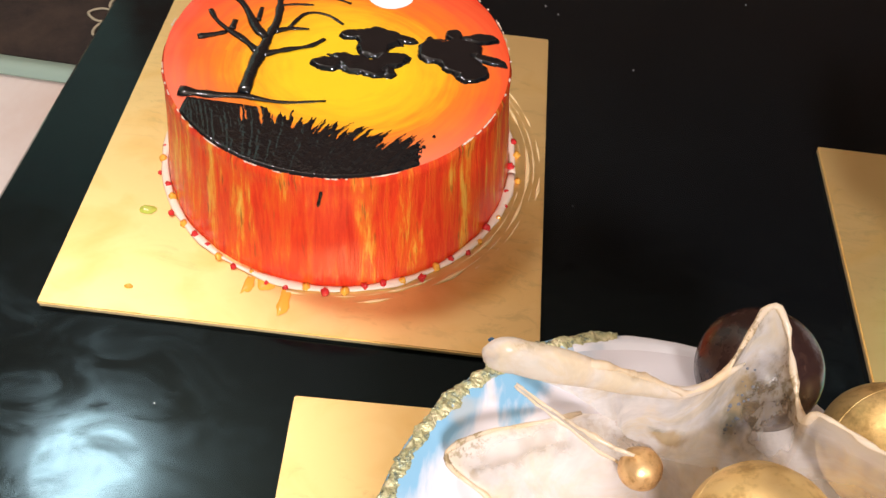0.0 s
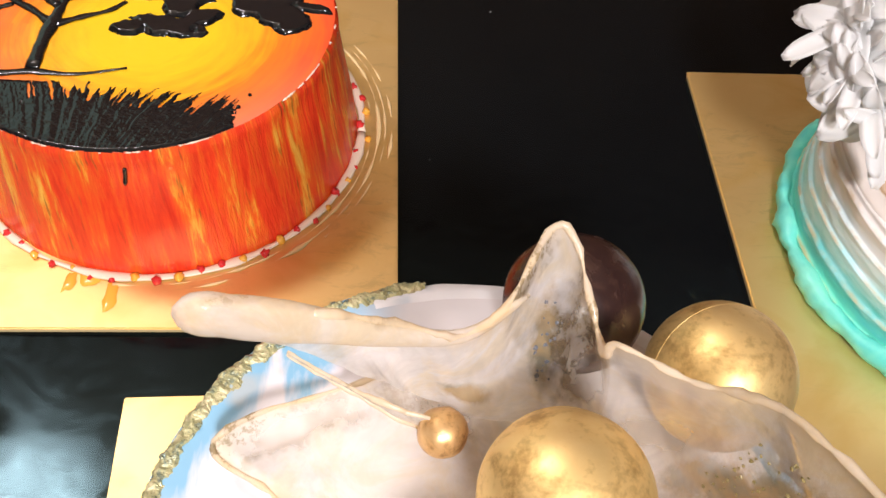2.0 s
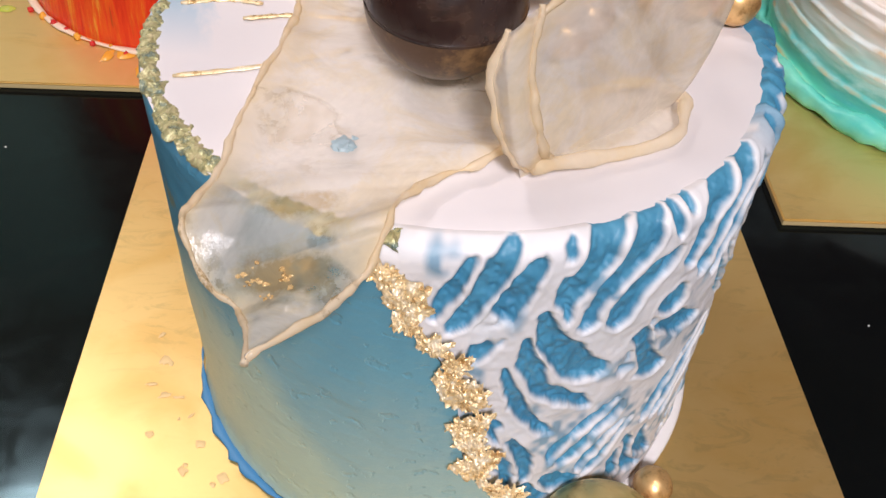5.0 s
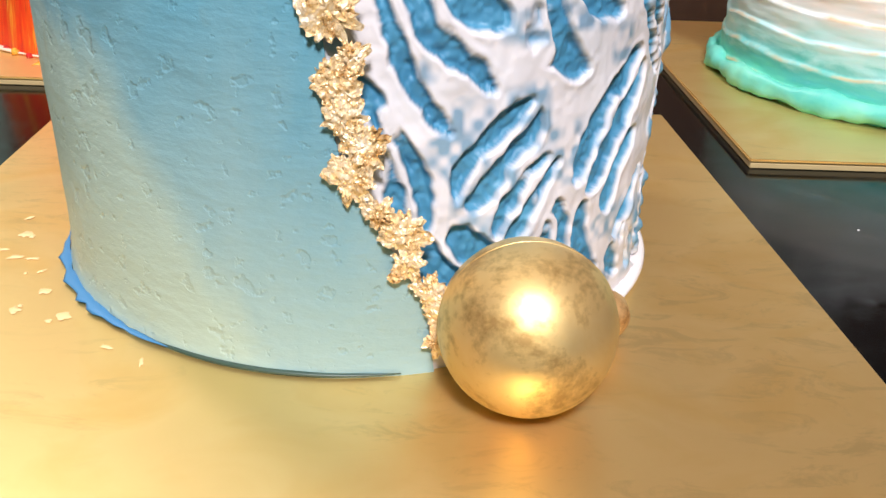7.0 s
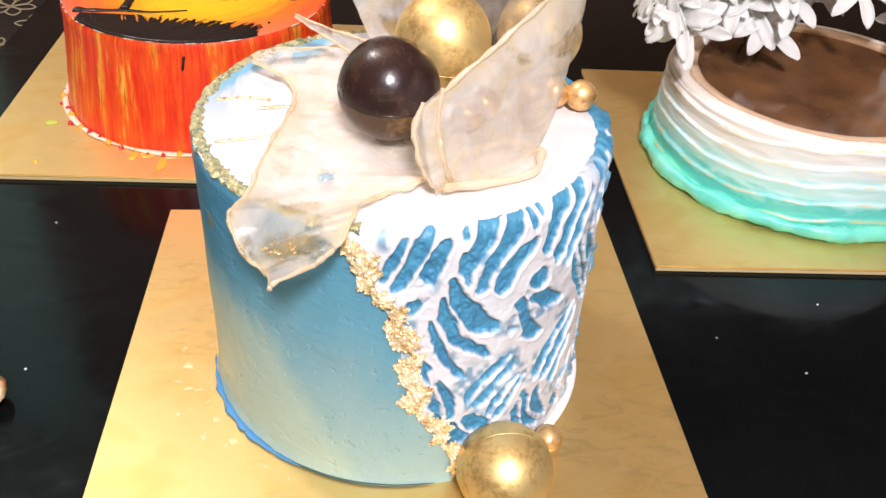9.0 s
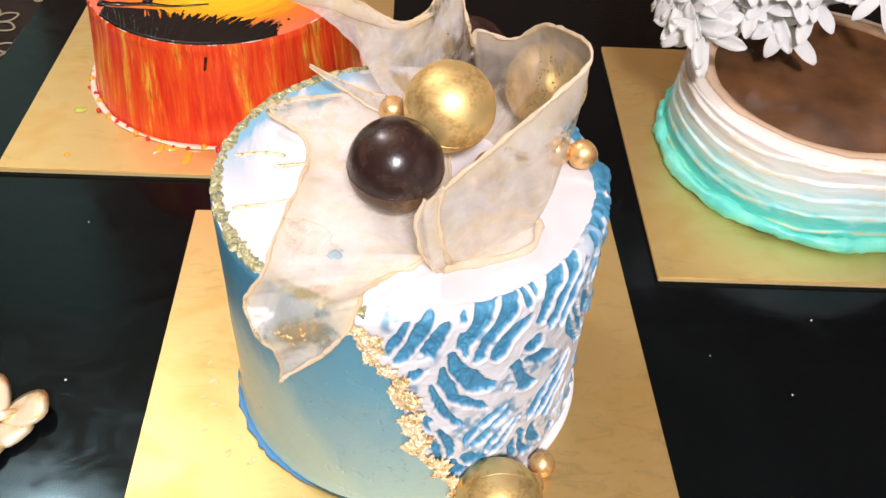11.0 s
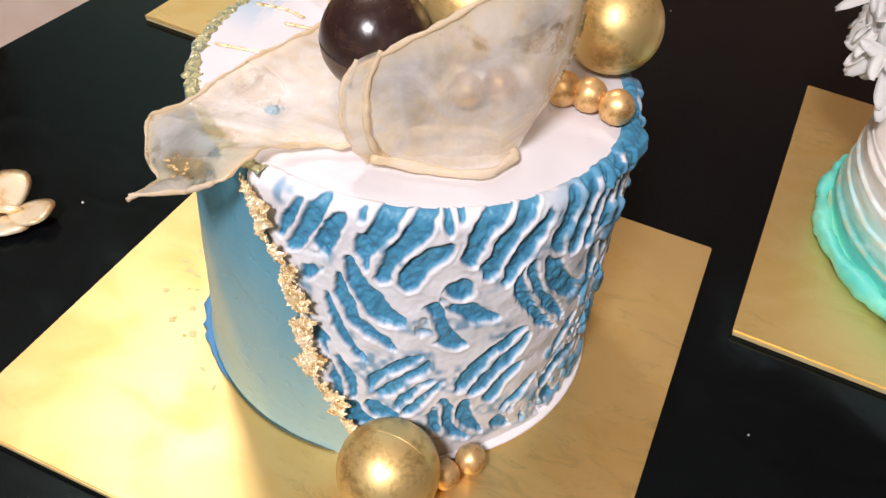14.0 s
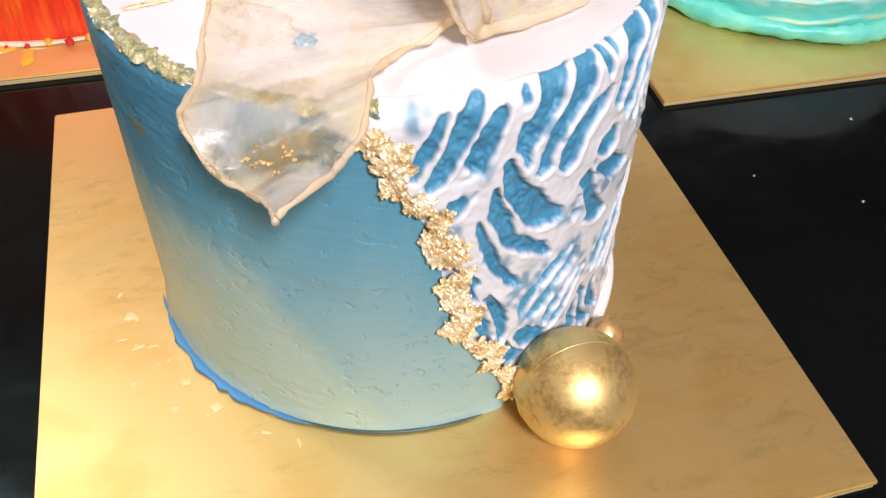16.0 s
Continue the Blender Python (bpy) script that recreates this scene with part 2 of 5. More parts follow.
def orange_top():
    """Glazed top: yellow middle that turns orange and red in brushed rings."""
    m = mat("sunset_glaze", rough=0.22)
    vec = coords(m)
    x, y, z = split(m, vec)
    dx, dy = maths(m, "MULTIPLY", maths(m, "SUBTRACT", x, 0.004), 0.92), maths(m, "SUBTRACT", y, -0.012)
    r = maths(m, "SQRT", maths(m, "ADD", maths(m, "MULTIPLY", dx, dx), maths(m, "MULTIPLY", dy, dy)))
    rings = node(m, "ShaderNodeTexNoise", Scale=1.0, Detail=4.0, Roughness=0.6)
    comb = node(m, "ShaderNodeCombineXYZ")
    link(m, maths(m, "MULTIPLY", r, 230.0), comb.inputs[0])
    link(m, maths(m, "MULTIPLY", maths(m, "ARCTAN2", dy, dx), 1.3), comb.inputs[1])
    link(m, comb.outputs[0], rings.inputs["Vector"])
    rr = maths(m, "ADD", r, maths(m, "MULTIPLY", maths(m, "SUBTRACT", rings.outputs["Fac"], 0.5), 0.034))
    rr = maths(m, "ADD", rr, maths(m, "MULTIPLY", maths(m, "SUBTRACT", noise_tex(m, vec, 22, 3), 0.5), 0.02))
    col = ramp(m, grey(m, rr, 0.0, 0.1), [(0.24, (0.86, 0.54, 0.015)), (0.42, (0.84, 0.40, 0.015)), (0.54, (0.80, 0.20, 0.015)), (0.76, (0.76, 0.10, 0.03)), (1.0, (0.68, 0.025, 0.012))])
    warm = maths(m, "MULTIPLY", grey(m, y, -0.02, -0.07), grey(m, r, 0.05, 0.075))
    col = blend(m, maths(m, "MULTIPLY", warm, 0.6), col, (0.84, 0.24, 0.14))
    to(m, "Base Color", col)
    bump(m, rings.outputs["Fac"], 0.12, 0.0008)
    return m


M_OTOP = orange_top()


def orange_side():
    """Glazed side: brushed downward streaks of red, orange and yellow, by the angle round the cake."""
    m = mat("streaked_red_glaze", rough=0.25)
    vec = coords(m)
    x, y, z = split(m, vec)
    ang = maths(m, "ARCTAN2", y, x)
    comb = node(m, "ShaderNodeCombineXYZ")
    link(m, maths(m, "MULTIPLY", ang, 9.0), comb.inputs[0])
    link(m, maths(m, "MULTIPLY", z, 9.0), comb.inputs[1])
    n1 = node(m, "ShaderNodeTexNoise", Scale=1.6, Detail=6.0, Roughness=0.7, Distortion=0.25)
    link(m, comb.outputs[0], n1.inputs["Vector"])
    n2 = node(m, "ShaderNodeTexNoise", Scale=0.42, Detail=2.0)
    link(m, comb.outputs[0], n2.inputs["Vector"])
    s = maths(m, "ADD", maths(m, "MULTIPLY", n1.outputs["Fac"], 0.7), maths(m, "MULTIPLY", n2.outputs["Fac"], 0.35))
    col = ramp(m, s, [(0.38, (0.60, 0.018, 0.008)), (0.50, (0.78, 0.05, 0.014)), (0.575, (0.80, 0.11, 0.015)), (0.62, (0.82, 0.27, 0.03)), (0.68, (0.86, 0.44, 0.07))])
    dark = node(m, "ShaderNodeTexNoise", Scale=5.5, Detail=2.0)
    link(m, comb.outputs[0], dark.inputs["Vector"])
    d = maths(m, "MULTIPLY", grey(m, dark.outputs["Fac"], 0.62, 0.70), grey(m, n2.outputs["Fac"], 0.48, 0.56))
    col = blend(m, maths(m, "MULTIPLY", d, 0.6), col, (0.12, 0.05, 0.015))
    to(m, "Base Color", col)
    bump(m, n1.outputs["Fac"], 0.6, 0.0022)
    return m


M_OSIDE = orange_side()
M_RIM = mat("pale_bare_cream", (0.80, 0.64, 0.49), 0.4)
M_SMEAR = mat("cream_smear", (0.80, 0.58, 0.28), 0.5)
M_BLACK = mat("black_gel", (0.005, 0.006, 0.007), 0.07)
v = coords(M_BLACK)
bump(M_BLACK, noise_tex(M_BLACK, v, 210, 3), 0.35, 0.0014)
M_MOON = mat("white_fondant", (0.86, 0.83, 0.82), 0.5)
M_RED = mat("red_gel", (0.60, 0.03, 0.03), 0.15)
M_AMBER = mat("amber_gel", (0.80, 0.38, 0.05), 0.15)
M_LIME = mat("green_gel", (0.45, 0.5, 0.08), 0.15)
# dark tone for the painted shade line under the blue cake's edge
M_FOOT_SHADE = mat("dark_olive_foot_shade", (0.045, 0.085, 0.065), 0.4)
M_TEALSPOT = mat("blue_cream_smear", (0.05, 0.21, 0.42), 0.45)


def teal_cream():
    m = mat("ombre_teal_cream", rough=0.42)
    vec = coords(m)
    x, y, z = split(m, vec)
    n1 = noise_tex(m, coords(m, (1, 1, 3)), 40, 5, 0.6, 0.4)
    h = maths(m, "ADD", z, maths(m, "MULTIPLY", maths(m, "SUBTRACT", n1, 0.5), 0.034))
    col = ramp(m, grey(m, h, 0.0, 0.064), [(0.10, (0.16, 0.66, 0.50)), (0.26, (0.10, 0.55, 0.52)), (0.42, (0.42, 0.78, 0.78)), (0.62, (0.68, 0.83, 0.83)), (0.85, (0.85, 0.81, 0.76))])
    gold = maths(m, "MULTIPLY", attr(m, "crest"), grey(m, noise_tex(m, vec, 60, 4), 0.40, 0.58))
    to(m, "Base Color", blend(m, maths(m, "MULTIPLY", gold, 0.8), col, (0.62, 0.40, 0.14)))
    bump(m, noise_tex(m, coords(m, (0.4, 0.4, 2)), 200, 3, 0.5), 0.14, 0.0007)
    return m


M_TEAL = teal_cream()
M_RUFFLE = mat("turquoise_cream", (0.13, 0.62, 0.48), 0.4)
v = coords(M_RUFFLE)
to(M_RUFFLE, "Base Color", ramp(M_RUFFLE, noise_tex(M_RUFFLE, v, 40, 4), [(0.35, (0.07, 0.52, 0.47)), (0.65, (0.22, 0.72, 0.55))]))
bump(M_RUFFLE, noise_tex(M_RUFFLE, v, 200, 4), 0.25, 0.001)
M_CHOC = mat("brown_mirror_glaze", (0.10, 0.045, 0.02), 0.15)
v = coords(M_CHOC)
to(M_CHOC, "Base Color", ramp(M_CHOC, noise_tex(M_CHOC, v, 18, 4), [(0.3, (0.06, 0.028, 0.014)), (0.7, (0.20, 0.09, 0.035))]))
M_CREAMRING = mat("tan_cream", (0.70, 0.52, 0.38), 0.4)
v = coords(M_CREAMRING)
x, y, z = split(M_CREAMRING, v)
reach = maths(M_CREAMRING, "SQRT", maths(M_CREAMRING, "ADD", maths(M_CREAMRING, "MULTIPLY", x, x), maths(M_CREAMRING, "MULTIPLY", y, y)))
reach = maths(M_CREAMRING, "ADD", reach, maths(M_CREAMRING, "MULTIPLY", maths(M_CREAMRING, "SUBTRACT", noise_tex(M_CREAMRING, v, 45, 4), 0.5), 0.010))
to(M_CREAMRING, "Base Color", ramp(M_CREAMRING, grey(M_CREAMRING, reach, 0.076, 0.096), [(0.05, (0.36, 0.20, 0.10)), (0.22, (0.66, 0.46, 0.30)), (0.42, (0.72, 0.53, 0.38)), (0.50, (0.50, 0.30, 0.14)), (0.58, (0.82, 0.74, 0.66))]))
bump(M_CREAMRING, noise_tex(M_CREAMRING, v, 150, 4), 0.2, 0.001)
M_PETAL = mat("white_petal", (0.84, 0.84, 0.82), 0.55)
v = coords(M_PETAL)
to(M_PETAL, "Base Color", ramp(M_PETAL, noise_tex(M_PETAL, v, 60, 3), [(0.3, (0.88, 0.89, 0.87)), (0.6, (0.94, 0.94, 0.93))]))
t = M_PETAL.node_tree
tl, mx = t.nodes.new("ShaderNodeBsdfTranslucent"), t.nodes.new("ShaderNodeMixShader")
tl.inputs[0].default_value = (0.94, 0.94, 0.92, 1)
mx.inputs[0].default_value = 0.5
link(M_PETAL, t.nodes["Principled BSDF"].outputs[0], mx.inputs[1])
link(M_PETAL, tl.outputs[0], mx.inputs[2])
link(M_PETAL, mx.outputs[0], t.nodes["Material Output"].inputs["Surface"])
M_STEM = mat("green_stem", (0.16, 0.26, 0.06), 0.5)
M_WING = mat("cream_gold_wing", (0.80, 0.60, 0.32), 0.3, 0.3)
v = coords(M_WING)
to(M_WING, "Base Color", ramp(M_WING, noise_tex(M_WING, v, 90, 3), [(0.35, (0.70, 0.44, 0.16)), (0.55, (0.86, 0.72, 0.50))]))
M_DUST = mat("pale_crumb", (0.7, 0.7, 0.68), 0.8)

# room
M_FLOOR = mat("cream_marble_tile", (0.72, 0.60, 0.52), 0.2)
v = coords(M_FLOOR)
to(M_FLOOR, "Base Color", ramp(M_FLOOR, noise_tex(M_FLOOR, v, 2.2, 6, 0.6, 0.8), [(0.35, (0.66, 0.50, 0.42)), (0.65, (0.78, 0.70, 0.64))]))
M_GROUT = mat("tile_grout", (0.4, 0.36, 0.32), 0.8)
M_WALL = mat("pale_green_plaster", (0.62, 0.70, 0.66), 0.8)
v = coords(M_WALL)
to(M_WALL, "Base Color", ramp(M_WALL, noise_tex(M_WALL, v, 3, 5), [(0.3, (0.48, 0.74, 0.64)), (0.7, (0.56, 0.80, 0.70))]))
M_DARKWALL = mat("brown_wood_panel", (0.03, 0.022, 0.018), 0.6)
v = coords(M_DARKWALL, (6, 6, 0.6))
to(M_DARKWALL, "Base Color", ramp(M_DARKWALL, noise_tex(M_DARKWALL, v, 4, 6, 0.6, 0.5), [(0.3, (0.13, 0.060, 0.028)), (0.7, (0.24, 0.115, 0.052))]))
M_CEIL = mat("painted_ceiling", (0.78, 0.64, 0.48), 0.9)
v = coords(M_CEIL)
bump(M_CEIL, noise_tex(M_CEIL, v, 40, 4), 0.1, 0.002)
M_FABRIC = mat("dark_brown_velvet", (0.025, 0.016, 0.011), 0.9)
v = coords(M_FABRIC)
to(M_FABRIC, "Base Color", ramp(M_FABRIC, noise_tex(M_FABRIC, v, 12, 6, 0.7), [(0.35, (0.014, 0.009, 0.007)), (0.7, (0.05, 0.03, 0.018))]))
bump(M_FABRIC, noise_tex(M_FABRIC, v, 400, 3), 0.5, 0.002)
M_THREAD = mat("cream_embroidery", (0.42, 0.36, 0.24), 0.8)
M_BINDING = mat("pale_green_binding", (0.34, 0.45, 0.36), 0.8)
M_SHAG = mat("striped_brown_shag", (0.3, 0.16, 0.1), 0.95)
v = coords(M_SHAG, (1, 0.05, 1))
to(M_SHAG, "Base Color", ramp(M_SHAG, noise_tex(M_SHAG, v, 26, 4, 0.7), [(0.36, (0.10, 0.045, 0.03)), (0.48, (0.34, 0.13, 0.09)), (0.56, (0.45, 0.30, 0.22)), (0.68, (0.20, 0.12, 0.08))]))


# ---- builders ----
def mesh_from(name, verts, faces, material, smooth=True):
    me = bpy.data.meshes.new(name)
    me.from_pydata([tuple(p) for p in verts], [], [tuple(f) for f in faces])
    me.materials.append(material)
    if smooth:
        me.polygons.foreach_set("use_smooth", [True] * len(me.polygons))
    me.update()
    return me


def thing(name, x, y, z, label, category, group="", rz=0.0, kind=""):
    ob = new(name)
    ob.matrix_world = pose(x, y, z, 0, 0, rz)
    ob.empty_display_size = 0.02
    return tagged(ob, label, category, group, kind)


def part_mesh(name, me, parent, label=""):
    ob = new(name, me)
    ob.parent = parent
    return tagged(ob, label)


def part(name, bm, material, parent, label="", smooth=True):
    me = bpy.data.meshes.new(name)
    bm.to_mesh(me)
    bm.free()
    me.materials.append(material)
    if smooth:
        me.polygons.foreach_set("use_smooth", [True] * len(me.polygons))
    return part_mesh(name, me, parent, label)


def grid_faces(nu, nv, wrap=False):
    out = []
    for i in range(nu if wrap else nu - 1):
        j = (i + 1) % nu
        for k in range(nv - 1):
            out.append((i * nv + k, j * nv + k, j * nv + k + 1, i * nv + k + 1))
    return out


def box_bm(x0, x1, y0, y1, z0, z1, bevel=0.0, segments=2):
    bm = bmesh.new()
    bmesh.ops.create_cube(bm, size=1)
    for q in bm.verts:
        q.co = ((x0 + x1) / 2 + q.co.x * (x1 - x0), (y0 + y1) / 2 + q.co.y * (y1 - y0), (z0 + z1) / 2 + q.co.z * (z1 - z0))
    if bevel:
        bmesh.ops.bevel(bm, geom=bm.edges[:], offset=bevel, segments=segments, affect="EDGES")
    return bm


def spline(points, n):
    """n points along a smooth curve through the points."""
    p = np.array(points, float)
    p = np.vstack([2 * p[0] - p[1], p, 2 * p[-1] - p[-2]])
    out = []
    for t in np.linspace(0, len(points) - 1 - 1e-9, n):
        i = int(t)
        f = t - i
        a, b, c, d = p[i:i + 4]
        out.append(0.5 * (2 * b + (c - a) * f + (2 * a - 5 * b + 4 * c - d) * f * f + (3 * b - a - 3 * c + d) * f ** 3))
    return np.array(out)


def tube_data(line, radii, sides=8, flat=1.0, up=(0, 0, 1)):
    line, n = np.asarray(line, float), len(line)
    verts, faces = [], []
    up = Vector(up)
    for i in range(n):
        d = Vector(line[min(i + 1, n - 1)] - line[max(i - 1, 0)]).normalized()
        a = d.cross(up)
        a = a.normalized() if a.length > 1e-6 else Vector((1, 0, 0))
        b = a.cross(d)
        for k in range(sides):
            w = 2 * math.pi * k / sides
            verts.append(Vector(line[i]) + radii[i] * (math.cos(w) * a + flat * math.sin(w) * b))
    for i in range(n - 1):
        for k in range(sides):
            k2 = (k + 1) % sides
            faces.append((i * sides + k, i * sides + k2, (i + 1) * sides + k2, (i + 1) * sides + k))
    faces.append(tuple(range(sides))[::-1])
    faces.append(tuple((n - 1) * sides + k for k in range(sides)))
    return verts, faces


def join(datas):
    verts, faces = [], []
    for vs, fs in datas:
        o = len(verts)
        verts += list(vs)
        faces += [tuple(i + o for i in f) for f in fs]
    return verts, faces


def fbm(x, y, z, scale, octaves=3):
    return noise.fractal(Vector((x, y, z)) * scale, 1.0, 2.0, octaves)


def ball_data(r, nu=48, nv=28, seam=0.0, dent=0.0, seed=0.0):
    verts, faces = [], []
    for i in range(nu):
        for k in range(nv):
            th, ph = 2 * math.pi * i / nu, math.pi * k / (nv - 1)
            d = Vector((math.sin(ph) * math.cos(th), math.sin(ph) * math.sin(th), math.cos(ph)))
            q = r * (1 + dent * fbm(d.x + seed, d.y, d.z, 1.6))
            if abs(k - nv / 2 + 0.5) < 1:
                q += seam
            verts.append(d * q)
    return verts, grid_faces(nu, nv, True)


def blob_data(outline, height, dome=0.6, rings=5):
    """A low rounded blob over a closed outline [(x, y), ...]."""
    pts = np.array(outline, float)
    c = pts.mean(0)
    verts, faces, n = [], [], len(pts)
    for r in range(rings + 1):
        f = 1 - r / (rings + 0.6)
        h = height * (1 - f ** (1 / dome * 2.4)) if r else 0.0
        for q in pts:
            w = c + (q - c) * f
            verts.append((w[0], w[1], h + height * 0.15 * fbm(w[0], w[1], 0, 220) * (r > 0)))
    for r in range(rings):
        for i in range(n):
            j = (i + 1) % n
            faces.append((r * n + i, r * n + j, (r + 1) * n + j, (r + 1) * n + i))
    faces.append(tuple(rings * n + i for i in range(n)))
    return verts, faces


def ragged(cx, cy, rx, ry, n=18, rough=0.25, turn=0.0, seed=1.0):
    out = []
    for i in range(n):
        w = 2 * math.pi * i / n
        q = 1 + rough * fbm(math.cos(w) + seed * 3.1, math.sin(w), seed, 1.4)
        x, y = rx * q * math.cos(w), ry * q * math.sin(w)
        out.append((cx + x * math.cos(turn) - y * math.sin(turn), cy + x * math.sin(turn) + y * math.cos(turn)))
    return out


# ---- structure ----
FLOOR_Z, CEIL_Z = -0.45, 2.15
structure = dict(kind="structure")


def slab(name, x0, x1, y0, y1, z0, z1, material, label, category):
    bm = box_bm(x0, x1, y0, y1, z0, z1)
    ob = part(name, bm, material, None, label, smooth=False)
    return tagged(ob, category=category, kind="structure")


slab("floor", -2.6, 2.8, -2.6, 2.0, FLOOR_Z - 0.1, FLOOR_Z, M_FLOOR, "cream and pink marble floor under the table", "floor")
slab("ceiling", -2.7, 2.9, -2.7, 2.1, CEIL_Z, CEIL_Z + 0.1, M_CEIL, "plain cream painted ceiling over the room", "ceiling")
slab("wall_west", -2.7, -2.6, -2.6, 2.0, FLOOR_Z, CEIL_Z, M_DARKWALL, "brown wood panelled wall", "wall")
slab("wall_east", 2.8, 2.9, -2.6, 2.0, FLOOR_Z, CEIL_Z, M_DARKWALL, "brown wood panelled wall", "wall")
slab("wall_north", -0.95, 2.8, 2.0, 2.1, FLOOR_Z, CEIL_Z, M_DARKWALL, "brown wood panelled wall", "wall")
slab("wall_northwest", -2.6, -0.95, 2.0, 2.1, FLOOR_Z, CEIL_Z, M_WALL, "pale green plaster wall beside the brown panelling", "wall")
slab("wall_south", -2.7, 2.9, -2.7, -2.6, FLOOR_Z, CEIL_Z, M_WALL, "pale green plaster wall", "wall")


# ---- table ----
def table():
    t = thing("glass_table", 0.35, 0.05, FLOOR_Z, "low table with a polished black glass top and green glass edge", "table")
    corners, r = [Vector(c) for c in ((0.95, 0.808), (-0.187, 0.636), (-0.187, -0.62), (0.95, -0.62))], 0.05
    outline = []
    for k, c in enumerate(corners):
        a, b = (corners[k - 1] - c).normalized(), (corners[(k + 1) % 4] - c).normalized()
        for f in range(9):
            f /= 8
            q = c + a * r * (1 - f) ** 2 + b * r * f ** 2
            outline.append((q.x, q.y))
    prof = ((-0.012, -0.0115), (-0.012, -0.014), (-0.0015, -0.014), (0.0, -0.012), (0.0, -0.003), (-0.003, 0.0))
    n = len(outline)
    verts, faces = [], []
    for k, (inset, z) in enumerate(prof):
        for i, (x, y) in enumerate(outline):
            nx, ny = outline[(i + 1) % n][1] - outline[i - 1][1], outline[i - 1][0] - outline[(i + 1) % n][0]
            q = inset / max(math.hypot(nx, ny), 1e-9)
            verts.append((x + nx * q - 0.35, y + ny * q - 0.05, z - FLOOR_Z))
    for k in range(1, len(prof) - 1):
        for i in range(n):
            j = (i + 1) % n
            faces.append((k * n + i, k * n + j, (k + 1) * n + j, (k + 1) * n + i))
    edge = mesh_from("glass_edge", verts, faces, M_GLASS_EDGE)
    part_mesh("glass_edge", edge, t, "polished green glass edge")
    top = [verts[(len(prof) - 1) * n + i] for i in range(n)]
    low = [(a, b, c - 0.012) for a, b, c in top]
    fs = [tuple(range(n)), tuple(range(2 * n - 1, n - 1, -1))]
    part_mesh("tabletop", mesh_from("tabletop", top + low, fs, M_GLASS, False), t, "black polished glass")
    for sx in (-0.42, 0.48):
        for sy in (-0.55, 0.5):
            part("leg", box_bm(sx - 0.03, sx + 0.03, sy - 0.03, sy + 0.03, 0, 0.436, 0.004), M_LEG, t, "", False)
    part("corner_clip", box_bm(-0.51, -0.49, 0.538, 0.552, 0.434, 0.4535, 0.003), M_METAL, t, "grey metal corner clip")
    return t


table()


# ---- cake boards ----
def cake_board(cx, cy, rz, half, label):
    t = thing("cake_board", cx, cy, 0.0, label, "cake board", "square gold cake boards", rz)
    part("board_core", box_bm(0.0005 - half, half - 0.0005, 0.0005 - half, half - 0.0005, 0.0, 0.0025, 0.0004, 1), M_CORE, t, "tan cardboard core", False)
    bm = box_bm(-half, half, -half, half, 0.0025, 0.004, 0.0006, 2)
    part("foil_top", bm, M_FOIL, t, "satin gold foil", False)
    return t


cake_board(0.1365, 0.1625, 3.6, 0.130, "square gold foil board under the blue cake")
cake_board(-0.0168, 0.4418, 2.0, 0.1245, "square gold foil board under the orange cake")
cake_board(0.4070, 0.3795, 1.8, 0.129, "square gold foil board under the teal cake")

# ---- the blue cake ----
BX, BY, BZ, BR, BH = 0.1363, 0.1747, 0.004, 0.0838, 0.1285
SHOULDER = 0.0042
SIDE_LENGTH = BH - SHOULDER + SHOULDER * math.pi / 2


def body_radius(z):
    """The blue cake narrows a little towards its foot."""
    return 0.0858 + 0.0004 * math.sin(math.pi * z / 0.1285)


def seam(z):
    """Angle of the gold seam at a height over the board."""
    return radians(-100.5 + (0.125 - z) / 0.108 * 24 + 2.0 * math.sin(z * 90))


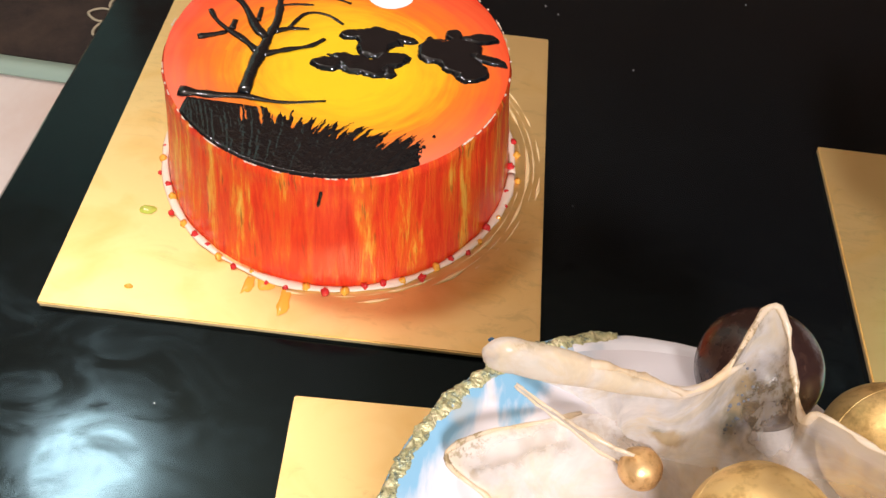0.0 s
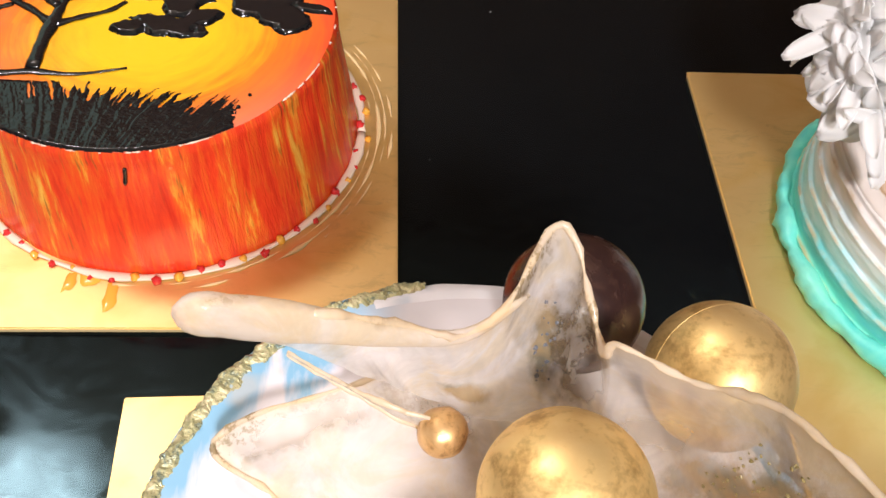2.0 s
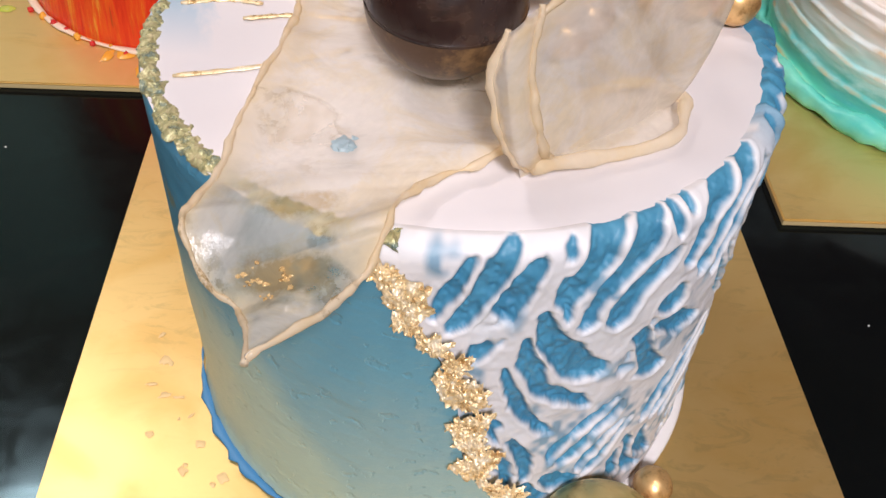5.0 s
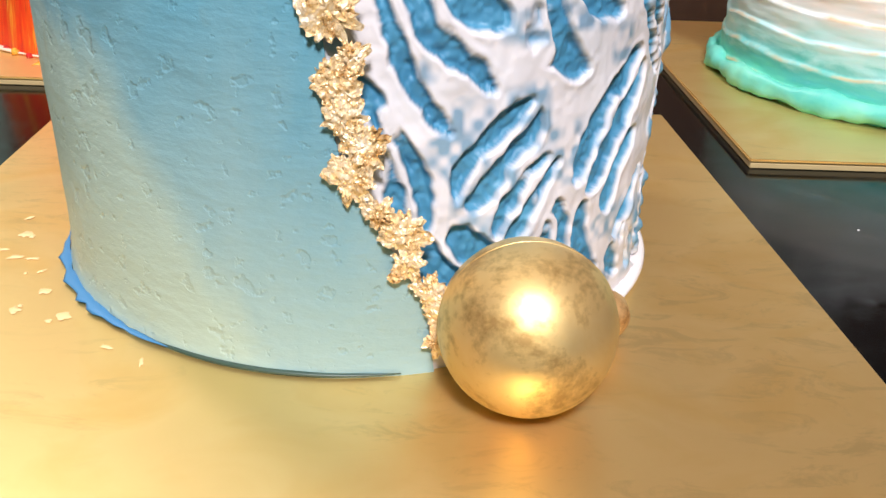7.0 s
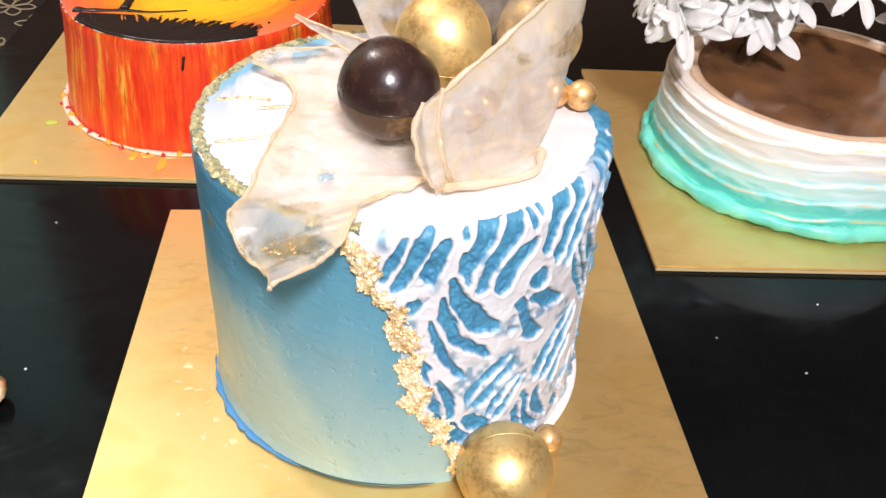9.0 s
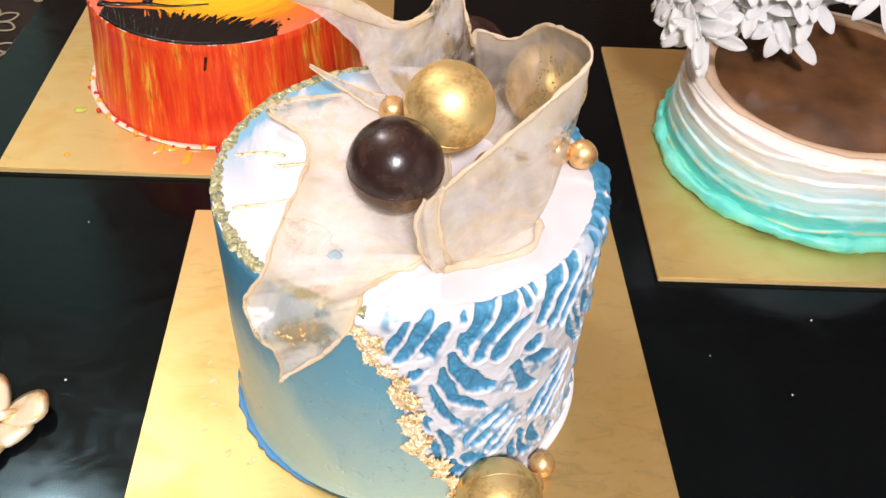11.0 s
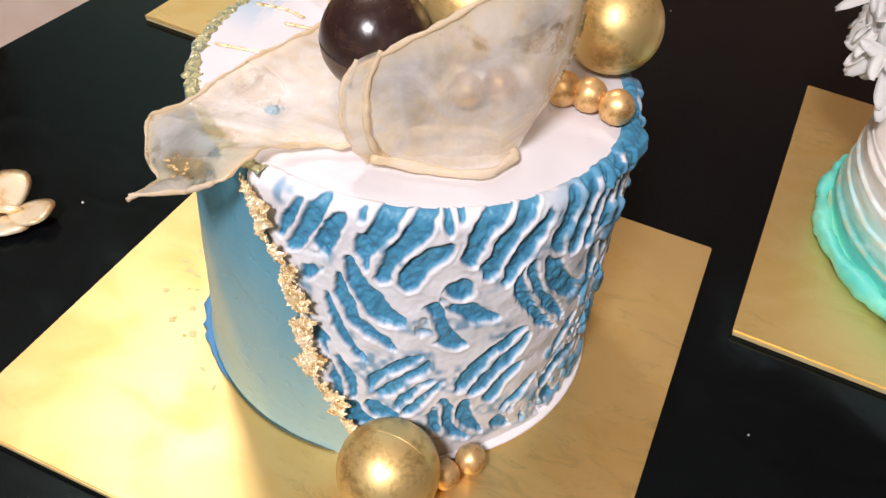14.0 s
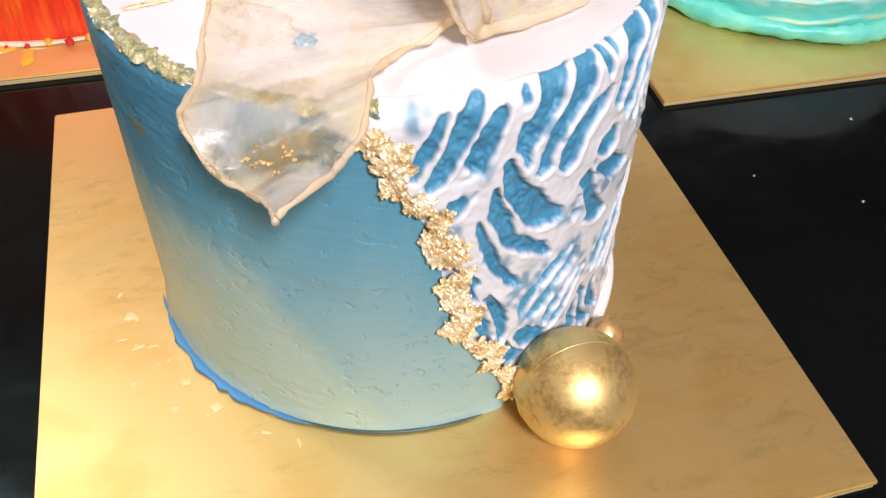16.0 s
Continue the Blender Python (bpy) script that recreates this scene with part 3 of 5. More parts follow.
def raked_arrays(nu, nv):
    """Radius offsets and blue mask of the raked cream, over the unrolled side."""
    z = np.linspace(0.0, SIDE_LENGTH, nv)[None, :]  # along the side and over the rounded shoulder
    a0 = np.array([seam(q) for q in z[0]])[None, :]
    a1 = radians(112)
    u = np.linspace(0, 1, nu)[:, None]
    ang = a0 + (a1 - a0) * u
    s = ang * 0.0855
    rnd = np.random.RandomState(4)

    def wob(cell, seed):
        """Smooth random relief with features of about the given size, from -1 to 1."""
        q = np.random.RandomState(seed).uniform(-1, 1, (900, 400))
        x, y = (s + 0.4) / cell, (z + 0 * s) / cell + 3
        i, j = np.floor(x).astype(int), np.floor(y).astype(int)
        f, g = x - i, y - j
        f, g = f * f * (3 - 2 * f), g * g * (3 - 2 * g)
        return (q[i, j] * (1 - f) + q[i + 1, j] * f) * (1 - g) + (q[i, j + 1] * (1 - f) + q[i + 1, j + 1] * f) * g
    sx = s + 0.0011 * wob(0.010, 1) + 0.0005 * wob(0.0035, 2)
    zx = z + 0.0011 * wob(0.010, 3) + 0.0005 * wob(0.0035, 5)
    # strokes of the rake: three points along each (degrees round the cake, millimetres up), half width in millimetres
    upper = (
        (-88, 126, -91, 116, -94, 108, 1.1),
        (-82, 130, -87, 116, -91, 104, 1.7),
        (-78, 126, -82, 112, -86, 101, 1.7),
        (-84, 109, -85, 101, -87, 93, 1.2),
        (-63, 131, -70, 122, -72, 105, 2.0),
        (-58, 132, -65, 117, -69, 100, 2.0),
        (-54, 118, -61, 108, -63, 98, 2.0),
        (-56, 132, -55, 128, -55, 122, 0.6),
        (-74, 129, -74, 126, -74, 123, 0.6),
        (-52, 132, -52, 131, -52, 127, 0.8),
        (-41, 132, -47, 122, -49, 109, 1.8),
        (-34, 132, -42, 118, -44, 102, 1.8),
        (-31, 125, -36, 112, -40, 97, 1.7),
    )
    middle = (
        (-81, 90, -78, 73, -71, 59, 0.9),
        (-79, 100, -74, 81, -65, 68, 1.2),
        (-76, 108, -71, 90, -63, 80, 1.8),
        (-83, 63, -78, 49, -77, 36, 1.8),
        (-85, 71, -82, 60, -81, 48, 1.1),
        (-56, 91, -56, 79, -48, 68, 1.5),
        (-54, 95, -49, 88, -40, 79, 1.2),
        (-50, 101, -51, 97, -52, 93, 1.5),
        (-34, 104, -31, 86, -19, 62, 2.1),
        (-29, 104, -24, 90, -14, 72, 1.4),
        (-59, 86, -58, 80, -56, 75, 1.4),
        (-9, 75, -7, 56, -13, 51, 1.5),
    )
    lower = (
        (-57, 62, -63, 53, -69, 43, 2.4),
        (-54, 50, -59, 39, -62, 32, 1.8),
        (-31, 66, -39, 55, -46, 40, 2.9),
        (-30, 48, -36, 42, -37, 30, 1.4),
        (-24, 36, -30, 27, -33, 21, 1.1),
        (0, 33, -14, 38, -18, 26, 3.3),
        (-51, 38, -49, 21, -43, 10, 1.2),
        (-53, 33, -52, 24, -50, 15, 1.1),
        (-45, 35, -44, 23, -39, 11, 1.1),
        (-31, 24, -29, 17, -26, 9, 0.9),
        (-20, 20, -20, 13, -14, 0, 1.1),
        (-75, 33, -74, 27, -70, 23, 1.4),
        (-70, 36, -67, 31, -62, 29, 1.2),
    )
    sides = [(12 + 24 * (k // 3) + rnd.uniform(-4, 4), 112 - 40 * (k % 3) + rnd.uniform(-5, 5), rnd.choice([-1, 1, 1])) for k in range(12)]
    rest = []
    for c, zc, lean in sides:
        if c > 20 and zc > 95:
            continue
        for j in (-1, 0, 1):
            rest.append((c + 6 * j + 6 * lean, zc + 17 - 2 * abs(j), c + 6 * j, zc, c + 6 * j - 4 * lean, zc - 17 + 2 * abs(j), 1.8))
    for j in range(5):
        rest.append((-22 + 5.5 * j, 128 + (j % 2) * 3, -25 + 5.5 * j, 116, -26 + 5.5 * j, 103 - 2 * (j % 3), 1.7 + 0.2 * (j % 2)))
    for j in range(4):
        rest.append((-12 + 5 * j, 94 - 4 * (j % 2), -8 + 5 * j, 82, -12 + 5 * j, 70, 1.9))
        rest.append((-12 + 5 * j, 58, -15 + 5 * j, 46, -20 + 5 * j, 33, 2.0))
        rest.append((-34 + 6 * j, 18 + 3 * (j % 2), -33 + 6 * j, 13, -29 + 6 * j, 8, 1.1))
    val, second = np.full(ang.shape, -0.01), np.full(ang.shape, -0.02)
    pairs = []
    for a, za, b, zb, c, zc, w in middle[3:] + lower:
        if w < 1.75:
            pairs.append((a, za, b, zb, c, zc, w))
            continue
        # a broad dab is two strokes side by side
        run, rise = (c - a) * 1.49, zc - za
        q = 0.95 * w / math.hypot(run, rise)
        for k in (-1, 1):
            da, dz = -k * rise * q / 1.49, k * run * q
            pairs.append((a + da, za + dz, b + da, zb + dz, c + da, zc + dz, 0.62 * w))
    for n, (a, za, b, zb, c, zc, w) in enumerate(upper + middle[:3] + tuple(pairs) + tuple(rest)):
        w = w * (1.35 if n < len(upper) + 3 else 1.75)
        mid = np.array([2 * b - (a + c) / 2, 2 * zb - (za + zc) / 2])
        cols = np.abs(ang[:, nv // 2] - radians(b)) < 0.42
        px, pz = sx[cols], zx[cols]
        best = np.full(px.shape, -0.02)
        for f in np.linspace(0, 1, 26):
            q = (1 - f) ** 2 * np.array([a, za]) + 2 * f * (1 - f) * mid + f * f * np.array([c, zc])
            wide = 0.00185 * w * (0.22 + 0.78 * (1 - abs(2 * f - 1) ** 2.4) ** 0.7)
            best = np.maximum(best, wide - np.hypot(px - radians(q[0]) * 0.0855, pz - q[1] / 1000))
        second[cols] = np.maximum(second[cols], np.minimum(val[cols], best))
        val[cols] = np.maximum(val[cols], best)
    val = np.minimum(val, (val - second) * 0.5 - 0.0011 - 0.0004 * wob(0.012, 16))  # a white rib between neighbours
    val = val + 0.0004 * wob(0.0022, 17) + 0.0004 * wob(0.006, 18)
    blue = np.clip(0.6 + val / 0.0006, 0, 1)
    groove = np.clip(0.45 + val / 0.0019, 0, 1)
    groove = groove * groove * (3 - 2 * groove)
    # a lip pushed up along each stroke, and drag lines in it
    lip = np.exp(-((val + 0.0011) / 0.0008) ** 2)
    off = 0.0018 - 0.0022 * groove + 0.0003 * lip * (0.5 + 0.5 * wob(0.007, 7)) + 0.0004 * wob(0.007, 8) + 0.00010 * wob(0.0018, 9)
    off = off + 0.0006 * groove * wob(0.0030, 10) + 0.0003 * groove * wob(0.0012, 11)
    dabbed = np.exp(-((z - 0.055) / 0.030) ** 2)
    smear = np.clip((wob(0.009, 12) - 0.42 + 0.40 * dabbed) * 3.0, 0, 1) * np.clip(wob(0.0025, 14) + 0.6, 0, 1)
    blue = np.maximum(blue, smear * 0.75)
    # rough fins where the blue was dabbed on
    fin = np.clip((ang + 0.55) / 0.4, 0, 1) * np.clip((0.9 - ang) / 0.3, 0, 1) * (z < BH - 0.002) * np.clip(wob(0.0050, 21) * 1.8 - 0.2, 0, 1)
    off = off + 0.0020 * fin
    blue = np.maximum(blue, np.clip(fin * 3, 0, 1) * 0.9)
    near = np.clip((ang - a0) / 0.06, 0, 1)
    off = off * near + 0.0021 * (1 - near)
    crown = np.clip((z - BH + 0.012) / 0.006, 0, 1) * np.clip((ang + 0.62) / 0.30, 0, 1) * np.clip((0.80 - ang) / 0.3, 0, 1) * np.clip(wob(0.007, 31) * 4 + 1.8, 0, 1)
    off = off + crown * np.clip(0.0006 + 0.0009 * wob(0.0045, 33) + 0.0007 * wob(0.002, 35), 0, 0.003)
    blue = np.maximum(blue, crown * (z < 0.1312))
    blue = blue * (1 - np.clip((0.007 - z) / 0.004, 0, 1))
    return ang, z + 0 * ang, off, blue


def blue_cake():
    t = thing("blue_cake", BX, BY, BZ, "tall round blue and white cream cake with a white top", "cake")
    nu, nv = 1250, 300
    ang, z, off, blue = raked_arrays(nu, nv)
    turn = np.clip((z - BH + SHOULDER) / SHOULDER, 0, math.pi / 2)
    r = 0.0838 - 0.0004 * z / BH + off * np.cos(turn) - SHOULDER * (1 - np.cos(turn))
    z = np.minimum(z, BH - SHOULDER) + SHOULDER * np.sin(turn) + 0.0007 * np.sin(turn) + 0.4 * off * np.sin(turn)
    r[:, -1], z[:, -1] = r[:, -1] - 0.003, BH - 0.0006
    co = np.stack([r * np.cos(ang), r * np.sin(ang), z], -1).reshape(-1, 3)
    me = bpy.data.meshes.new("raked_frosting")
    i, k = np.meshgrid(np.arange(nu - 1), np.arange(nv - 1), indexing="ij")
    q = (i * nv + k).ravel()
    faces = np.stack([q, q + nv, q + nv + 1, q + 1], -1)
    me.vertices.add(len(co))
    me.vertices.foreach_set("co", co.ravel())
    me.loops.add(faces.size)
    me.loops.foreach_set("vertex_index", faces.ravel())
    me.polygons.add(len(faces))
    me.polygons.foreach_set("loop_start", np.arange(len(faces)) * 4)
    me.polygons.foreach_set("use_smooth", np.ones(len(faces), bool))
    me.update(calc_edges=True)
    me.attributes.new("blue", "FLOAT", "POINT").data.foreach_set("value", blue.ravel().astype(np.float32))
    me.materials.append(M_RAKED)
    part_mesh("raked_frosting", me, t, "white cream raked with blue wave strokes")
    # smooth arc
    nu, nv = 200, 60
    verts = []
    for a in range(nu):
        for b in range(nv):
            zz = BH * b / (nv - 1)
            th = seam(zz) + (radians(-248) - seam(zz)) * a / (nv and nu - 1)
            rr = body_radius(zz) + 0.0006 * fbm(math.cos(th), math.sin(th), zz * 9, 2.3) - 0.0012 * max(0, (zz - BH + 0.003) / 0.003) ** 2
            rr += 0.0015 * math.exp(-zz / 0.004)
            verts.append((rr * math.cos(th), rr * math.sin(th), zz))
    fs = [f[::-1] for f in grid_faces(nu, nv)]
    part_mesh("smooth_frosting", mesh_from("smooth_frosting", verts, fs, M_SMOOTH), t, "smooth blue cream fading to pale olive, a painted board reflection")
    # top
    verts, fs, n = [(0, 0, BH + 0.0008)], [], 120
    rings = 26
    for a in range(1, rings + 1):
        for b in range(n):
            th = 2 * math.pi * b / n
            raked = radians(-101) < (th - 2 * math.pi if th > math.pi else th) < radians(112)
            rr = (BR - (0.0046 if raked else -0.0014)) * a / rings
            zz = BH + 0.0008 + 0.0006 * fbm(rr * math.cos(th), rr * math.sin(th), 0, 45) - 0.0005 * max(0, (a - rings + 1)) ** 2
            verts.append((rr * math.cos(th), rr * math.sin(th), zz))
    for b in range(n):
        fs.append((0, 1 + b, 1 + (b + 1) % n))
    for a in range(rings - 1):
        for b in range(n):
            c = (b + 1) % n
            fs.append((1 + a * n + b, 1 + (a + 1) * n + b, 1 + (a + 1) * n + c, 1 + a * n + c))
    part_mesh("top_frosting", mesh_from("top_frosting", verts, fs, M_TOP), t, "flat white top with faint blue brushing")
    # crust of olive gold leaf along the rim
    verts, nu, nv = [], 560, 12
    for k in range(nu):
        th = radians(-99 - 160 * k / (nu - 1))
        wide = 0.0024 + 0.0018 * fbm(math.cos(th), math.sin(th), 0.0, 9)
        for q in range(nv):
            w = math.pi * (q / (nv - 1) * 1.25 - 0.15)
            rr = BR - 0.0008 + wide * math.cos(w)
            zz = BH + 0.0002 + 0.0013 * math.sin(w)
            d = noise.noise_vector(Vector((rr * math.cos(th), rr * math.sin(th), zz)) * 420) * 0.0009 + noise.noise_vector(Vector((rr * math.cos(th), rr * math.sin(th), zz)) * 1100) * 0.0005
            verts.append((rr * math.cos(th) + d.x, rr * math.sin(th) + d.y, zz + d.z))
    part_mesh("gold_crust", mesh_from("gold_crust", verts, grid_faces(nu, nv), M_CRUST, False), t, "crumpled olive gold crust round the rim")
    # crumpled gold leaf down the seam
    zz, k = 0.124, 0
    while zz > 0.004:
        size = (0.0060, 0.0076, 0.0054, 0.0069, 0.0062)[k % 5] * random.uniform(0.85, 1.15)
        vs, n = [], 22
        for a in range(n):
            for b in range(n):
                p, q = a / (n - 1) * 2 - 1, b / (n - 1) * 2 - 1
                w = math.atan2(q, p)
                lim = 0.74 + 0.42 * fbm(math.cos(w) + k * 2.3, math.sin(w), k, 2.2, 4)
                m = max(abs(p), abs(q), 1e-6) / max(math.hypot(p, q), 1e-6) * lim
                p, q = p * m, q * m
                h = 0.0004 + 0.0017 * abs(fbm(p + k * 5, q, 0, 3.6, 4)) + 0.001 * (1 - p * p - q * q)
                zc = zz + q * size
                th = seam(zz) + radians(2.0) + radians((0.0, 1.5, -1.2)[k % 3]) + p * size * 0.84 / BR
                rr = body_radius(zc) + 0.0008 + h + 0.0016 * min(1.0, max(0.0, (th - seam(zc)) / 0.05))
                vs.append((rr * math.cos(th), rr * math.sin(th), zc))
        part_mesh("gold_leaf_flake", mesh_from("gold_leaf_flake", vs, grid_faces(n, n), M_LEAF, False), t, "crumpled gold leaf")
        zz -= size * 1.02
        k += 1
    # gold strokes on the white top
    for pts in (((-0.072, -0.030), (-0.052, -0.024), (-0.030, -0.014)), ((-0.078, 0.004), (-0.066, 0.007), (-0.056, 0.006)), ((-0.060, -0.002), (-0.045, 0.001), (-0.02, 0.0))):
        line = spline([(x, y, BH + 0.0012) for x, y in pts], 16)
        rad = [0.0011 * (0.6 + 0.5 * abs(math.sin(j * 1.9))) for j in range(16)]
        part_mesh("gold_stroke", mesh_from("gold_stroke", *tube_data(line, rad, 6, 0.4), M_LEAF), t, "thin brushed gold line")
    # blue foot smear on the board
    line = [((body_radius(0) + 0.0022) * math.cos(radians(w)), (body_radius(0) + 0.0022) * math.sin(radians(w)), 0.0012) for w in np.linspace(-172, -116, 30)]
    rad = [0.0022 * math.sin(math.pi * (j + 1) / 32) ** 1.3 * max(0.1, 0.85 + 1.5 * fbm(j * 0.43, 0, 0, 1)) for j in range(30)]
    part_mesh("foot_smear_and_shade", mesh_from("foot_smear_and_shade", *tube_data(line, rad, 8, 0.22), M_TEALSPOT), t, "blue cream smeared along the foot")
    # shade along the front of the foot, modelled as a thin dark olive strip
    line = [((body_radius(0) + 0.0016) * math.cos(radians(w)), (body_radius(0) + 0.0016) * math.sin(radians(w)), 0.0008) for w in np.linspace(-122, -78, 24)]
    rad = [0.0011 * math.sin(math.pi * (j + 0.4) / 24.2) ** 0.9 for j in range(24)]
    part_mesh("foot_smear_and_shade", mesh_from("foot_smear_and_shade", *tube_data(line, rad, 6, 0.6), M_FOOT_SHADE), t, "dark olive strip painting the shade under the edge")
    line = [((body_radius(0) + 0.0012) * math.cos(radians(w)), (body_radius(0) + 0.0012) * math.sin(radians(w)), 0.001) for w in np.linspace(-60, 30, 30)]
    rad = [0.0024 * math.sin(math.pi * (j + 1) / 32) ** 0.6 for j in range(30)]
    part_mesh("foot_smear_and_shade", mesh_from("foot_smear_and_shade", *tube_data(line, rad, 8, 0.35), M_WHITE), t, "pale cream along the foot")
    return t


blue_cake()


# ---- chocolate balls and pearls ----
def chocolate_ball(x, y, z, r, material, label, seam_r, tilt, lower=None):
    t = thing("chocolate_ball", x, y, z - r, label, "chocolate ball", "large chocolate balls")
    vs, fs = ball_data(r, 64, 40, seam_r, 0.006, x * 90)
    rot = Euler((radians(tilt), radians(tilt * 0.4), 0)).to_matrix()
    shell = part_mesh("shell", mesh_from("shell", [rot @ p + Vector((0, 0, r)) for p in vs], fs, material), t)
    if lower:
        half = [(rot @ p) * 1.004 + Vector((0, 0, r)) for p in vs]
        part_mesh("lower_shell", mesh_from("lower_shell", half, [f for f in fs if all(vs[i].z < r * 0.03 for i in f)], lower), t, "bronze dusted lower half")
    line = [rot @ Vector((r * 1.002 * math.cos(w), r * 1.002 * math.sin(w), 0)) + Vector((0, 0, r)) for w in np.linspace(0, 2 * math.pi, 73)]
    part_mesh("seam_line", mesh_from("seam_line", *tube_data(line, [r * 0.010] * 73, 6), material), shell, "raised seam of the two half shells")
    return t


chocolate_ball(0.1505, 0.1818, 0.1634, 0.0192, M_GOLD, "matt gold chocolate ball on the sugar sheet", 0.0001, 24)
chocolate_ball(0.1303, 0.1497, 0.1568, 0.0192, M_DARK, "glossy dark chocolate ball on the sugar sheet", 0.0001, 4, M_BRONZE)
chocolate_ball(0.1940, 0.2190, 0.1522, 0.0188, M_GOLD, "pale gold chocolate ball on the white cake top", 0.0001, 50)
chocolate_ball(0.1591, 0.2395, 0.1520, 0.0186, M_DARK, "dark chocolate ball behind the sugar sail", 0.0001, 15)
chocolate_ball(0.1822, 0.0817, 0.0236, 0.0196, M_GOLD, "gold chocolate ball on the board beside the cake", 0.0001, 82)


def pearl(x, y, z, r, label):
    vs, fs = ball_data(r, 28, 18, 0.0, 0.05, x * 300)
    t = new("sugar_pearl", mesh_from("sugar_pearl", vs, fs, M_PEARL))
    t.location = (x, y, z)
    return tagged(t, label, "sugar pearl", "gold sugar pearls")


for px, py, pz in ((0.1254, 0.2060, 0.1430), (0.1257, 0.1774, 0.1445), (0.1689, 0.1736, 0.1400), (0.1610, 0.1612, 0.1412)):
    pearl(px, py, pz, 0.0064, "small gold pearl on the sugar sheet")
for px, py, pz in ((0.1890, 0.1850, 0.1398), (0.1987, 0.1867, 0.1398), (0.2098, 0.1850, 0.1398)):
    pearl(px, py, pz, 0.0066, "small gold pearl in a row on the white cake top")
for px, py, pz in ((0.1985, 0.0990, 0.0102), (0.2046, 0.1105, 0.0104)):
    pearl(px, py, pz, 0.0064, "small gold pearl on the board at the cake's foot")


# ---- sugar sails ----
M_AMBERLEAF = gold_leaf("amber_gold_leaf", (0.62, 0.42, 0.18), (0.80, 0.60, 0.32), (0.36, 0.22, 0.08))
M_FADED = mat("faded_blue_stain", (0.34, 0.44, 0.48), 0.4)
M_BURNT = mat("burnt_sugar", (0.22, 0.17, 0.06), 0.3)
M_SLATE = mat("slate_stain", (0.14, 0.15, 0.17), 0.35)


def film(name, parent, low, high, nu, nv, bulge, rim=0.0010, label="", rims=("high",), flecks=(), flat=True, stains=(), thin=lambda u, f: 0.0):
    """A film between two smooth curves, bowed by bulge (a function of u, v), with beaded rims."""
    a, b = spline(low, nu), spline(high, nu)
    for row in (a, b):
        for p in row:
            q = noise.noise_vector(Vector(p) * 75) * 0.0010 + noise.noise_vector(Vector(p) * 330) * 0.00045
            p += np.array(q)
    verts, edge, stain, sheer = [], [], [], []
    for i in range(nu):
        for k in range(nv):
            f = k / (nv - 1)
            stain.append(sum(math.exp(-(((i / (nu - 1)) - cu) / su) ** 2 - ((f - cf) / sf) ** 2) for cu, cf, su, sf in stains))
            p = a[i] * (1 - f) + b[i] * f + np.array(bulge(i / (nu - 1), f))
            wob = 0.0012 * fbm(p[0], p[1], p[2], 60) * min(1.0, 8 * f, 8 * (1 - f))
            verts.append((p[0], p[1], p[2] + wob))
            sheer.append(thin(i / (nu - 1), f))
            d = 1 - f if "high" in rims else 1.0
            d = min(d, f) if "low" in rims else d
            edge.append(max(0.0, 1 - d / 0.14))
    me = mesh_from(name, verts, grid_faces(nu, nv), M_SUGAR)
    me.attributes.new("edge", "FLOAT", "POINT").data.foreach_set("value", edge)
    me.attributes.new("stain", "FLOAT", "POINT").data.foreach_set("value", stain)
    me.attributes.new("sheer", "FLOAT", "POINT").data.foreach_set("value", sheer)
    parent = part_mesh(name, me, parent, label)
    for (u0, u1, f0, f1), count, size, material, name2 in flecks:
        rs = random.Random(count + nu)
        bits = []
        for k in range(count):
            c = Vector(verts[int(rs.uniform(u0, u1) * (nu - 1)) * nv + int(rs.uniform(f0, f1) * (nv - 1))])
            q = size * rs.uniform(0.4, 1.2)
            vs, fs = ball_data(1, 8, 5, dent=0.9, seed=k * 1.3)
            bits.append(([c + Vector((p.x * q, p.y * q, p.z * q * (0.35 if flat else 1))) for p in vs], fs))
        tagged(part_mesh(name2, mesh_from(name2, *join(bits), material, False), parent, "flecks caught in the film"), kind="stuff")
    for side in rims:
        row = [verts[i * nv + (nv - 1 if side == "high" else 0)] for i in range(nu)]
        rad = [rim * (0.8 + 0.7 * fbm(p[0], p[1], p[2], 160)) for p in row]
        vs, fs = tube_data(row, rad, 8)
        bead = mesh_from("sail_rim", vs, fs, M_SUGAR)
        bead.attributes.new("edge", "FLOAT", "POINT").data.foreach_set("value", [1.0] * len(vs))
        part_mesh("sail_rim", bead, parent, "thick tan rim")


